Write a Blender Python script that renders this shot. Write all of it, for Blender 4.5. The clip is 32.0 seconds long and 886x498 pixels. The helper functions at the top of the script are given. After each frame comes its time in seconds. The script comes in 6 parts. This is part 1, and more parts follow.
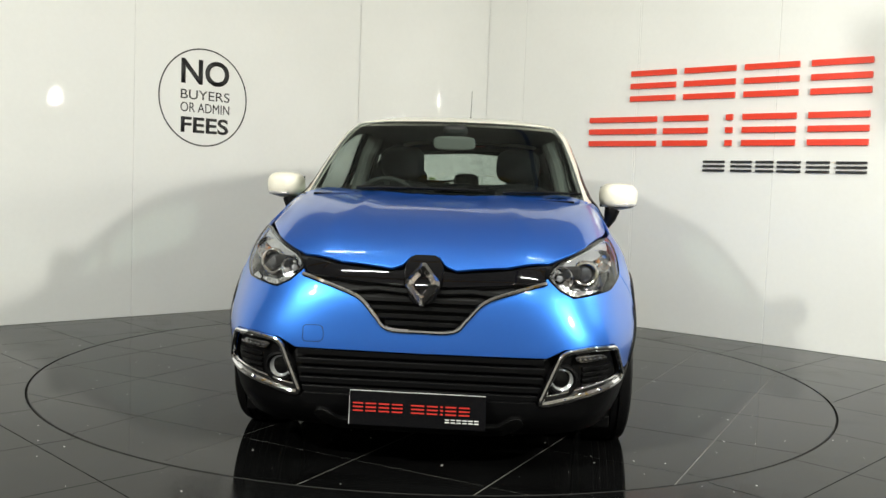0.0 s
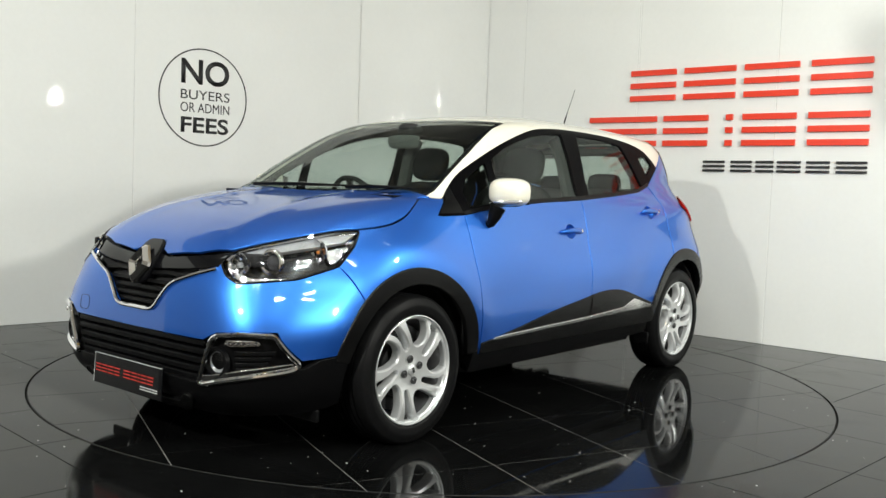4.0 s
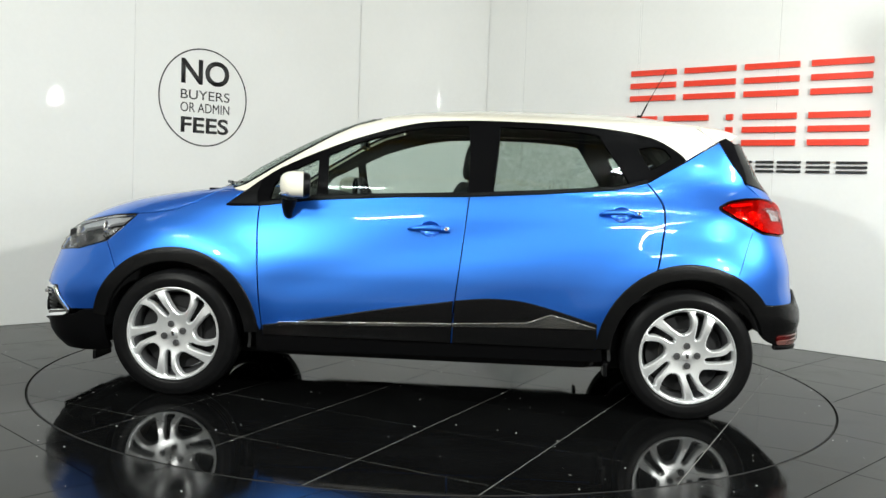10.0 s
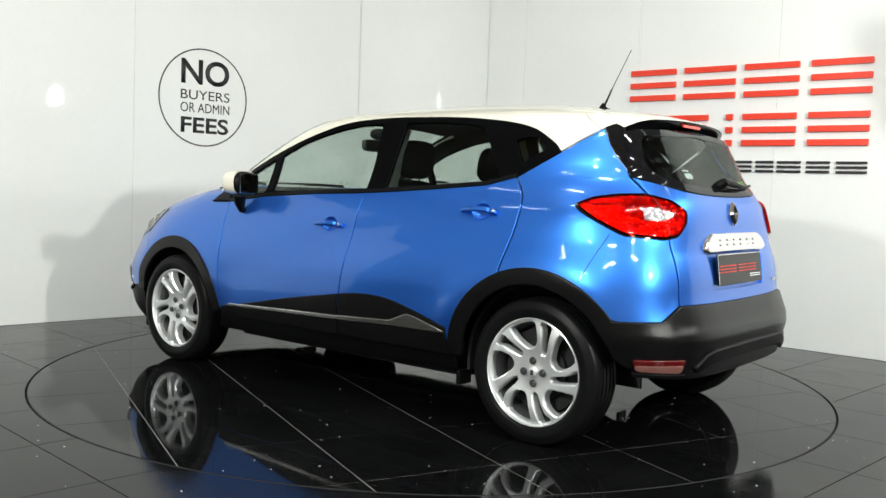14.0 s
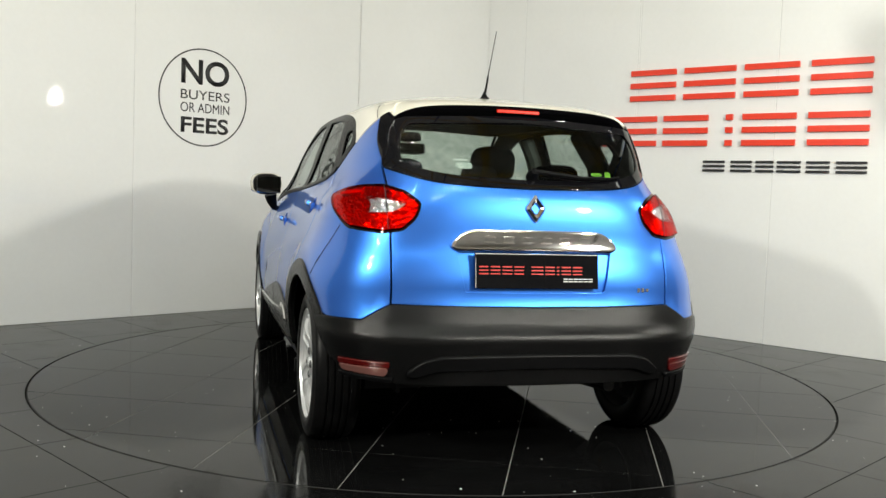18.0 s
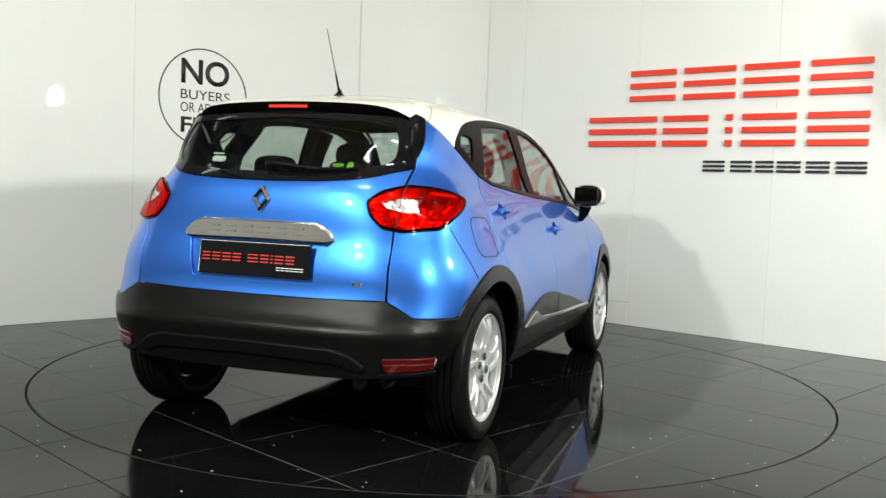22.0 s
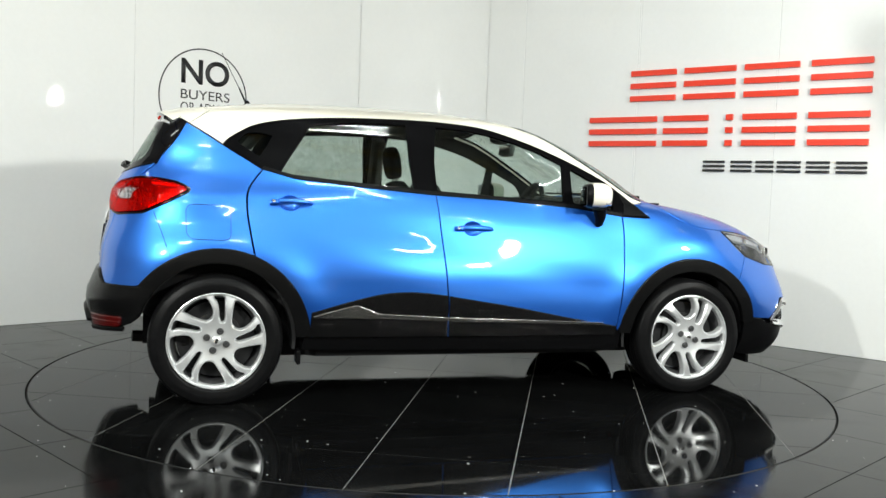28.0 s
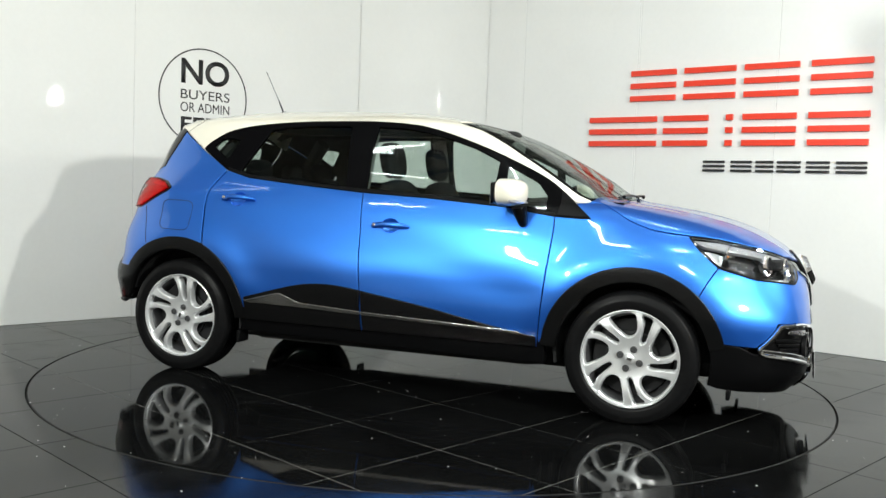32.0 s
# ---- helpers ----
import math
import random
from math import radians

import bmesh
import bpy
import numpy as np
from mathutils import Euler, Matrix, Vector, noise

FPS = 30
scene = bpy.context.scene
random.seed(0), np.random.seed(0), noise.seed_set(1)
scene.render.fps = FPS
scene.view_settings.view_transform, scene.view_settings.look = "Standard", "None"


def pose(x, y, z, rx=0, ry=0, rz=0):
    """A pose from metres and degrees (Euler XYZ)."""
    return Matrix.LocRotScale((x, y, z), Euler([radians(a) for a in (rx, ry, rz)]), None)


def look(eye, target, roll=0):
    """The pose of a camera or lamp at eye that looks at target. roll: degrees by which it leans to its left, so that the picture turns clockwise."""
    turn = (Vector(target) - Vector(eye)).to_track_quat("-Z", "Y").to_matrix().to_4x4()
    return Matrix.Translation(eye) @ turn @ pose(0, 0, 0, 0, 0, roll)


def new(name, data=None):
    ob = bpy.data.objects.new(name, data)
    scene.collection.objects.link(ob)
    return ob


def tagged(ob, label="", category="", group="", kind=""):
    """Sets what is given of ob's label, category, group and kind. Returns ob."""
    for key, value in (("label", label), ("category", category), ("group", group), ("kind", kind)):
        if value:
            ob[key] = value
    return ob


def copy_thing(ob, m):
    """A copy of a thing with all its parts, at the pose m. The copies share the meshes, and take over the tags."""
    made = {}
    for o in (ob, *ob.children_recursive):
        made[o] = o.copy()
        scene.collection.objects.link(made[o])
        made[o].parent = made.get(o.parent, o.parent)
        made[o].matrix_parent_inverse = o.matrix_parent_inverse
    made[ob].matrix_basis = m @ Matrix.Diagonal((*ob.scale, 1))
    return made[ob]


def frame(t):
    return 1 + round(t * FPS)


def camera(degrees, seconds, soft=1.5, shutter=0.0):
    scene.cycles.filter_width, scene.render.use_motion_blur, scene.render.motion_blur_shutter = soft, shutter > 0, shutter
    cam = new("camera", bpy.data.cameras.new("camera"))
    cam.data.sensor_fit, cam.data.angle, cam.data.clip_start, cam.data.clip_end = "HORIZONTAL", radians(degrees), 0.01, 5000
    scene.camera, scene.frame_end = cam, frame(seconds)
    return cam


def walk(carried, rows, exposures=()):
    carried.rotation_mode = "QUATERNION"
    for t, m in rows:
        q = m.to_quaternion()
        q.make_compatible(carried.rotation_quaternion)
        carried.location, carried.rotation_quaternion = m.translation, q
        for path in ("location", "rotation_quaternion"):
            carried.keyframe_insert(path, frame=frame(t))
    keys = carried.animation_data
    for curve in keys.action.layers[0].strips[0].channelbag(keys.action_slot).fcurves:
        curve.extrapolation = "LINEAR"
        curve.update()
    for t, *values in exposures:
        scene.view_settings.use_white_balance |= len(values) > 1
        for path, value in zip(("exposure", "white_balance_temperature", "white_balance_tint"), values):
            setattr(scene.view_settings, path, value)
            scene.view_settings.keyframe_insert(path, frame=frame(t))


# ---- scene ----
cam = camera(51.92, 32.0, soft=1.5)
EYE = (0.0, -5.5077, 1.1052)
STAND = look(EYE, (0.0261, -0.5182, 0.7819), 2.075)
# the picture turns a little warmer while the car shows its front or its back
WARM = ((0.0, -0.08, 6750, 4), (3.0, -0.17, 6640, 4), (6.0, -0.06, 6330, 4), (9.0, -0.04, 6330, 4), (14.0, 0.01, 6340, 5), (17.0, -0.20, 6650, 5), (19.0, -0.08, 6780, 5), (21.0, -0.04, 6620, 4), (24.0, 0.01, 6360, 4), (28.0, 0.00, 6320, 4), (32.0, 0.00, 6320, 4))
walk(cam, [(0.0, STAND), (32.0, STAND)], WARM)

# the disc's turn in degrees every two seconds, and where the car stands on it
TURN = (-94.33, -112.16, -130.02, -147.89, -165.75, -183.57, -201.37, -219.15, -236.93,
        -254.73, -272.58, -290.51, -308.49, -326.47, -344.46, -362.43, -380.39)
CAR_OFF = (-0.0174, 0.1030)


def motions():
    disc_rows, car_rows = [], []
    for i, a in enumerate(TURN):
        c, s = math.cos(radians(a)), math.sin(radians(a))
        disc_rows.append((2.0 * i, pose(0, 0, 0, 0, 0, a)))
        car_rows.append((2.0 * i, pose(c * CAR_OFF[0] - s * CAR_OFF[1], s * CAR_OFF[0] + c * CAR_OFF[1], 0, 0, 0, a)))
    walk(turntable, disc_rows)
    walk(car, car_rows)


# ---- world and lights ----
world = bpy.data.worlds.new("world")
scene.world = world
world.use_nodes = True
world.node_tree.nodes["Background"].inputs["Color"].default_value = (0.5, 0.52, 0.56, 1)
world.node_tree.nodes["Background"].inputs["Strength"].default_value = 0.02


def area_lamp(name, eye, target, w, h, watts, colour=(1, 1, 1)):
    d = bpy.data.lights.new(name, "AREA")
    d.shape, d.size, d.size_y, d.energy, d.color = "RECTANGLE", w, h, watts, colour
    ob = new(name, d)
    ob.matrix_world = look(eye, target)
    return ob


# two floodlights on stands before the car, and rows of ceiling lamps over the hall
FLOODS = ((3.28, -1.82, 2.25, 46), (3.30, -4.75, 2.48, 196), (-2.80, -5.20, 2.88, 180))
for fx, fy, fz, watts in FLOODS:
    area_lamp("flood_light", (fx, fy, fz), (0, 0.9, 0.9), 0.14, 0.22, watts, (1.0, 0.97, 0.92))
CEILING = 7.0
STRIPS = [(x, y) for y in (-8.6, -5.0, -1.4) for x in (-5.6, -1.9, 1.9, 5.6)]
for sx, sy in STRIPS:
    area_lamp("strip_light", (sx, sy, CEILING - 0.42), (sx, sy + 0.001, 0), 1.2, 0.13, {-8.6: (130, 80), -5.0: (105, 22), -1.4: (24, 6)}[sy][abs(sx) > 3], (0.97, 1.0, 0.97))


# ---- materials ----
def mat(name, colour, rough=0.5, metal=0.0, coat=0.0, spec=0.5, grain=0.0, grain_scale=60.0, stain=0.0, stain_scale=3.0, bump=0.0, bump_scale=200.0, coat_rough=0.03, rough_var=0.0, jitter=0.0):
    m = bpy.data.materials.new(name)
    m.use_nodes = True
    nt = m.node_tree
    b = nt.nodes["Principled BSDF"]
    b.inputs["Base Color"].default_value = (*colour, 1)
    b.inputs["Roughness"].default_value = rough
    b.inputs["Metallic"].default_value = metal
    b.inputs["Coat Weight"].default_value = coat
    b.inputs["Coat Roughness"].default_value = coat_rough
    b.inputs["Specular IOR Level"].default_value = spec
    tc = nt.nodes.new("ShaderNodeTexCoord")
    link = nt.links.new
    value = None
    for amount, scale, detail in ((grain, grain_scale, 3), (stain, stain_scale, 5)):
        if not amount:
            continue
        n = nt.nodes.new("ShaderNodeTexNoise")
        n.inputs["Scale"].default_value, n.inputs["Detail"].default_value = scale, detail
        link(tc.outputs["Object"], n.inputs["Vector"])
        r = nt.nodes.new("ShaderNodeMapRange")
        r.inputs["From Min"].default_value, r.inputs["From Max"].default_value = 0.3, 0.7
        r.inputs["To Min"].default_value, r.inputs["To Max"].default_value = 1 - amount, 1 + amount
        link(n.outputs["Fac"], r.inputs["Value"])
        if value is None:
            value = r.outputs["Result"]
        else:
            mul = nt.nodes.new("ShaderNodeMath")
            mul.operation = "MULTIPLY"
            link(value, mul.inputs[0])
            link(r.outputs["Result"], mul.inputs[1])
            value = mul.outputs[0]
    if jitter:
        oi = nt.nodes.new("ShaderNodeObjectInfo")
        r = nt.nodes.new("ShaderNodeMapRange")
        r.inputs["To Min"].default_value, r.inputs["To Max"].default_value = 1 - jitter, 1 + jitter
        link(oi.outputs["Random"], r.inputs["Value"])
        if value is None:
            value = r.outputs["Result"]
        else:
            mul = nt.nodes.new("ShaderNodeMath")
            mul.operation = "MULTIPLY"
            link(value, mul.inputs[0])
            link(r.outputs["Result"], mul.inputs[1])
            value = mul.outputs[0]
    if value is not None:
        mix = nt.nodes.new("ShaderNodeVectorMath")
        mix.operation = "SCALE"
        mix.inputs[0].default_value = colour
        link(value, mix.inputs["Scale"])
        link(mix.outputs["Vector"], b.inputs["Base Color"])
    if rough_var:
        n = nt.nodes.new("ShaderNodeTexNoise")
        n.inputs["Scale"].default_value, n.inputs["Detail"].default_value = 4.0, 6
        link(tc.outputs["Object"], n.inputs["Vector"])
        r = nt.nodes.new("ShaderNodeMapRange")
        r.inputs["From Min"].default_value, r.inputs["From Max"].default_value = 0.3, 0.75
        r.inputs["To Min"].default_value, r.inputs["To Max"].default_value = max(rough - rough_var, 0.01), rough + rough_var
        link(n.outputs["Fac"], r.inputs["Value"])
        link(r.outputs["Result"], b.inputs["Roughness"])
    if bump:
        n = nt.nodes.new("ShaderNodeTexNoise")
        n.inputs["Scale"].default_value, n.inputs["Detail"].default_value = bump_scale, 2
        link(tc.outputs["Object"], n.inputs["Vector"])
        bp = nt.nodes.new("ShaderNodeBump")
        bp.inputs["Strength"].default_value, bp.inputs["Distance"].default_value = bump, 0.002
        link(n.outputs["Fac"], bp.inputs["Height"])
        link(bp.outputs["Normal"], b.inputs["Normal"])
    return m


def glow(name, colour, strength):
    m = bpy.data.materials.new(name)
    m.use_nodes = True
    b = m.node_tree.nodes["Principled BSDF"]
    b.inputs["Base Color"].default_value = (*colour, 1)
    b.inputs["Emission Color"].default_value = (*colour, 1)
    b.inputs["Emission Strength"].default_value = strength
    return m


def glass(name, tint, rough=0.0, ior=1.5):
    """A thin pane: tinted see-through with a mirror-like gloss."""
    m = bpy.data.materials.new(name)
    m.use_nodes = True
    nt = m.node_tree
    nt.nodes.remove(nt.nodes["Principled BSDF"])
    out = nt.nodes["Material Output"]
    t = nt.nodes.new("ShaderNodeBsdfTransparent")
    t.inputs["Color"].default_value = (*tint, 1)
    g = nt.nodes.new("ShaderNodeBsdfGlossy")
    g.inputs["Roughness"].default_value = rough
    f = nt.nodes.new("ShaderNodeLayerWeight")
    f.inputs["Blend"].default_value = 0.5
    p = nt.nodes.new("ShaderNodeMath")
    p.operation, p.inputs[1].default_value = "POWER", 5.0
    nt.links.new(f.outputs["Facing"], p.inputs[0])
    base = ((ior - 1) / (ior + 1)) ** 2
    r = nt.nodes.new("ShaderNodeMapRange")
    r.inputs["To Min"].default_value, r.inputs["To Max"].default_value = base, 1.0
    nt.links.new(p.outputs[0], r.inputs["Value"])
    mix = nt.nodes.new("ShaderNodeMixShader")
    nt.links.new(r.outputs["Result"], mix.inputs["Fac"])
    nt.links.new(t.outputs["BSDF"], mix.inputs[1])
    nt.links.new(g.outputs["BSDF"], mix.inputs[2])
    nt.links.new(mix.outputs["Shader"], out.inputs["Surface"])
    return m


def car_paint(name, pigment, flake, share):
    """Deep pigment and metal flakes under a clear coat."""
    m = mat(name, flake, 0.37, 1.0, 0.9, 0.5, grain=0.08, grain_scale=900, coat_rough=0.02)
    nt = m.node_tree
    flakes = nt.nodes["Principled BSDF"]
    deep = nt.nodes.new("ShaderNodeBsdfPrincipled")
    deep.inputs["Base Color"].default_value = (*pigment, 1)
    deep.inputs["Roughness"].default_value = 0.5
    deep.inputs["Specular IOR Level"].default_value = 0.2
    deep.inputs["Coat Weight"].default_value, deep.inputs["Coat Roughness"].default_value = 0.9, 0.02
    mix = nt.nodes.new("ShaderNodeMixShader")
    mix.inputs["Fac"].default_value = share
    nt.links.new(deep.outputs["BSDF"], mix.inputs[1])
    nt.links.new(flakes.outputs["BSDF"], mix.inputs[2])
    nt.links.new(mix.outputs["Shader"], nt.nodes["Material Output"].inputs["Surface"])
    return m


BLUE = car_paint("blue_paint", (0.008, 0.078, 0.47), (0.047, 0.226, 0.76), 0.68)
CREAM = mat("cream_paint", (0.80, 0.765, 0.66), 0.3, 0.0, 1.0, 0.5, stain=0.012)
GLOSS_BLACK = mat("gloss_black", (0.004, 0.004, 0.005), 0.035, 0.0, 0.0, 0.32)
BLACK = mat("black_plastic", (0.0036, 0.0036, 0.0040), 0.36, 0.0, 0.0, 0.11, grain=0.15, grain_scale=300, bump=0.15, bump_scale=900)
CLAD = mat("grained_cladding", (0.0046, 0.0046, 0.0048), 0.23, 0.0, 0.0, 0.19, grain=0.12, grain_scale=400, bump=0.2, bump_scale=1200)
DARK = mat("dark_inside", (0.008, 0.008, 0.009), 0.8)
CHROME = mat("chrome", (0.90, 0.90, 0.92), 0.045, 1.0)
FRAME_BLACK = mat("satin_black_frame", (0.0028, 0.0028, 0.0032), 0.25, 0.0, 0.0, 0.02)
BADGE = mat("satin_bright_chrome", (0.90, 0.88, 0.87), 0.11, 1.0)
STRIP_CHROME = mat("bright_trim", (0.88, 0.87, 0.86), 0.17, 1.0)
DARK_CHROME = mat("satin_chrome", (0.5, 0.5, 0.52), 0.2, 1.0)
SILVER = mat("silver_alloy", (0.76, 0.77, 0.78), 0.30, 0.6, 0.3, 0.5, grain=0.03, grain_scale=500)
# silver alloy darkened in colour for the shade inside the wheels; also for bolts
ALLOY_DARK = mat("shaded_alloy", (0.12, 0.12, 0.125), 0.45, 0.7)
IRON = mat("brake_iron", (0.03, 0.03, 0.031), 0.5, 0.5)
RUBBER = mat("tyre_rubber", (0.006, 0.006, 0.0064), 0.36, 0.0, 0.0, 0.09, grain=0.2, grain_scale=40, bump=0.15, bump_scale=300)
GLASS = glass("window_glass", (0.80, 0.86, 0.83), 0.0, 1.5)
PRIVACY = glass("tinted_glass", (0.70, 0.76, 0.73), 0.0, 1.5)
LENS = glass("clear_lens", (0.92, 0.93, 0.94), 0.0, 1.45)
RED_LENS = glass("red_lens", (0.92, 0.050, 0.028), 0.02, 1.45)


def faceted(name, colour, scale):
    """Bright metal broken into small facets, as in lamp bowls."""
    m = mat(name, colour, 0.12, 1.0)
    nt = m.node_tree
    vo = nt.nodes.new("ShaderNodeTexVoronoi")
    vo.inputs["Scale"].default_value = scale
    tc = nt.nodes.new("ShaderNodeTexCoord")
    nt.links.new(tc.outputs["Object"], vo.inputs["Vector"])
    bp = nt.nodes.new("ShaderNodeBump")
    bp.inputs["Strength"].default_value, bp.inputs["Distance"].default_value = 0.45, 0.010
    nt.links.new(vo.outputs["Distance"], bp.inputs["Height"])
    nt.links.new(bp.outputs["Normal"], nt.nodes["Principled BSDF"].inputs["Normal"])
    return m


FACETS = faceted("faceted_reflector", (0.93, 0.93, 0.94), 62)
# door mirror glass: the dark hall it reflects is put into its colour
DARK_MIRROR = mat("mirror_glass", (0.30, 0.31, 0.32), 0.02, 1.0)
RED_PLASTIC = mat("red_reflector", (0.08, 0.003, 0.003), 0.25, 0.0, 1.0)
PINK_LENS = mat("pale_lens", (0.17, 0.075, 0.065), 0.15, 0.0, 1.0)
SMOKED_RED = mat("bright_red", (0.75, 0.03, 0.015), 0.2, 0.0, 1.0)
LENS_WHITE = mat("clear_indicator", (0.6, 0.6, 0.62), 0.1, 0.6, 1.0)
RED_SIGN = mat("red_acrylic", (0.78, 0.045, 0.018), 0.35, 0.0, 0.2, grain=0.03, grain_scale=20)
RED_PRINT = mat("red_print", (0.50, 0.022, 0.014), 0.5)
WHITE_PRINT = mat("white_print", (0.8, 0.8, 0.8), 0.5)
BLACK_VINYL = mat("black_vinyl", (0.012, 0.012, 0.013), 0.45, stain=0.1)
SEAT = mat("dark_seat_fabric", (0.012, 0.012, 0.014), 0.9, 0.0, 0.0, 0.2, grain=0.3, grain_scale=120)
DASH = mat("dark_dash", (0.015, 0.015, 0.016), 0.7, grain=0.2, grain_scale=200)
LINING = mat("grey_lining", (0.16, 0.16, 0.155), 0.8, grain=0.15, grain_scale=200)
BROW = mat("lamp_brow", (0.55, 0.55, 0.56), 0.3, 0.5)
REFLECTOR = mat("lamp_reflector", (0.85, 0.85, 0.87), 0.12, 1.0)
BULB = mat("lamp_bezel", (0.10, 0.10, 0.102), 0.18, 0.8, 0.5)
PROJECTOR = mat("projector_glass", (0.10, 0.10, 0.11), 0.05, 0.4, 1.0)
AMBER = mat("amber", (0.7, 0.22, 0.03), 0.3)
WALL = mat("white_wall_panel", (0.80, 0.805, 0.79), 0.035, 0.0, 0.0, 0.06, grain=0.008, grain_scale=30, stain=0.018, stain_scale=1.4, rough_var=0.03, bump=0.01, bump_scale=14, jitter=0.008)
SEAM = mat("wall_joint", (0.62, 0.62, 0.61), 0.5, stain=0.1, stain_scale=12)
TILE = mat("black_floor_tile", (0.0036, 0.0037, 0.0038), 0.05, 0.0, 0.0, 0.115, grain=0.25, grain_scale=35, stain=0.35, stain_scale=2.2, rough_var=0.03, bump=0.015, bump_scale=25, jitter=0.12)
TILE_WORN = mat("worn_floor_tile", (0.0040, 0.0041, 0.0042), 0.12, 0.0, 0.0, 0.12, grain=0.25, grain_scale=35, stain=0.35, stain_scale=2.2, rough_var=0.08, bump=0.02, bump_scale=25, jitter=0.12)
GROUT = mat("floor_grout", (0.03, 0.03, 0.029), 0.8, grain=0.2, grain_scale=80)
LIGHT_GROUT = mat("pale_grout", (0.20, 0.20, 0.19), 0.8, grain=0.2, grain_scale=80)
EDGE = mat("disc_edge", (0.006, 0.006, 0.006), 0.7)
HALL_FLOOR = mat("hall_floor", (0.42, 0.33, 0.25), 0.5, stain=0.25, stain_scale=1.0, grain=0.1)
HALL = mat("hall_wall", (0.46, 0.45, 0.43), 0.8, stain=0.15)
ROOFING = mat("hall_roof", (0.72, 0.72, 0.70), 0.8, stain=0.2)
YELLOW = mat("yellow_beam", (0.72, 0.46, 0.03), 0.5, stain=0.1)
STEEL = mat("blue_beam", (0.02, 0.06, 0.25), 0.5, stain=0.1)
SPECK = mat("white_speck", (0.75, 0.75, 0.73), 0.5)
TUBE = glow("lamp_glow", (1.0, 0.99, 0.96), 22.0)


# ---- mesh tools ----
def mesh_ob(name, verts, faces, materials, slots=None, normals=None, smooth=False):
    me = bpy.data.meshes.new(name)
    me.from_pydata([tuple(map(float, v)) for v in verts], [], [tuple(map(int, f)) for f in faces])
    for m in materials:
        me.materials.append(m)
    if slots is not None:
        me.polygons.foreach_set("material_index", np.asarray(slots, dtype=np.int32))
    me.polygons.foreach_set("use_smooth", np.full(len(me.polygons), bool(smooth or normals is not None)))
    me.update()
    if normals is not None:
        me.normals_split_custom_set_from_vertices([tuple(map(float, n)) for n in normals])
    return new(name, me)


def under(ob, parent, label=""):
    ob.parent = parent
    if label:
        tagged(ob, label)
    return ob


def part(name, bm, material, parent, label="", smooth=False):
    me = bpy.data.meshes.new(name)
    bm.to_mesh(me)
    bm.free()
    me.materials.append(material)
    if smooth:
        me.polygons.foreach_set("use_smooth", np.ones(len(me.polygons), dtype=bool))
        try:
            me.set_sharp_from_angle(angle=radians(38))
        except AttributeError:
            pass
    ob = new(name, me)
    if parent is not None:
        ob.parent = parent
    if label:
        tagged(ob, label)
    return ob


def bm_box(sx, sy, sz, centre=(0, 0, 0), bevel=0.0, m=None):
    bm = bmesh.new()
    bmesh.ops.create_cube(bm, size=1.0, matrix=Matrix.Translation(centre) @ Matrix.Diagonal((sx, sy, sz, 1)))
    if bevel:
        bmesh.ops.bevel(bm, geom=bm.edges[:], offset=bevel, segments=2, profile=0.5, affect="EDGES")
    if m is not None:
        bmesh.ops.transform(bm, matrix=m, verts=bm.verts[:])
    return bm


def lathe(profile, segments=64, axis="y"):
    """(radius, along) pairs turned round the axis; closed where the radius is 0."""
    bm = bmesh.new()
    rings = []
    for r, a in profile:
        ring = []
        for k in range(segments):
            th = 2 * math.pi * k / segments
            c, s = r * math.cos(th), r * math.sin(th)
            ring.append(bm.verts.new((c, a, s) if axis == "y" else ((c, s, a) if axis == "z" else (a, c, s))))
        rings.append(ring)
    for p, q in zip(rings, rings[1:]):
        for k in range(segments):
            j = (k + 1) % segments
            bm.faces.new((p[k], p[j], q[j], q[k]))
    bmesh.ops.remove_doubles(bm, verts=bm.verts[:], dist=1e-5)
    bmesh.ops.recalc_face_normals(bm, faces=bm.faces[:])
    return bm


def tube(path, radius, segments=10, closed=False):
    """A round bar along a path of points; radius may be a number or one per point."""
    bm = bmesh.new()
    pts = [Vector(p) for p in path]
    rad = [radius] * len(pts) if isinstance(radius, (int, float)) else list(radius)
    rings, up = [], None
    for i, p in enumerate(pts):
        a = pts[i - 1] if (i or closed) else p
        b = pts[(i + 1) % len(pts)] if (i + 1 < len(pts) or closed) else p
        t = (b - a).normalized()
        if up is None:
            up = Vector((0, 0, 1)) if abs(t.z) < 0.9 else Vector((1, 0, 0))
        side = t.cross(up).normalized()
        up = side.cross(t).normalized()
        rings.append([bm.verts.new(p + (side * math.cos(2 * math.pi * k / segments) + up * math.sin(2 * math.pi * k / segments)) * rad[i]) for k in range(segments)])
    pairs = list(zip(rings, rings[1:])) + ([(rings[-1], rings[0])] if closed else [])
    for p, q in pairs:
        for k in range(segments):
            j = (k + 1) % segments
            bm.faces.new((p[k], p[j], q[j], q[k]))
    if not closed:
        bm.faces.new(rings[0][::-1])
        bm.faces.new(rings[-1])
    bmesh.ops.recalc_face_normals(bm, faces=bm.faces[:])
    return bm


from mathutils.geometry import delaunay_2d_cdt


def inside(loops, pts):
    """Even-odd test of points against closed outlines."""
    res = np.zeros(len(pts), dtype=bool)
    px, py = pts[:, 0], pts[:, 1]
    for lp in loops:
        x1, y1 = lp[:, 0], lp[:, 1]
        x2, y2 = np.roll(x1, -1), np.roll(y1, -1)
        for a, b, c, d in zip(x1, y1, x2, y2):
            if b == d:
                continue
            hit = ((b > py) != (d > py)) & (px < (c - a) * (py - b) / (d - b) + a)
            res ^= hit
    return res


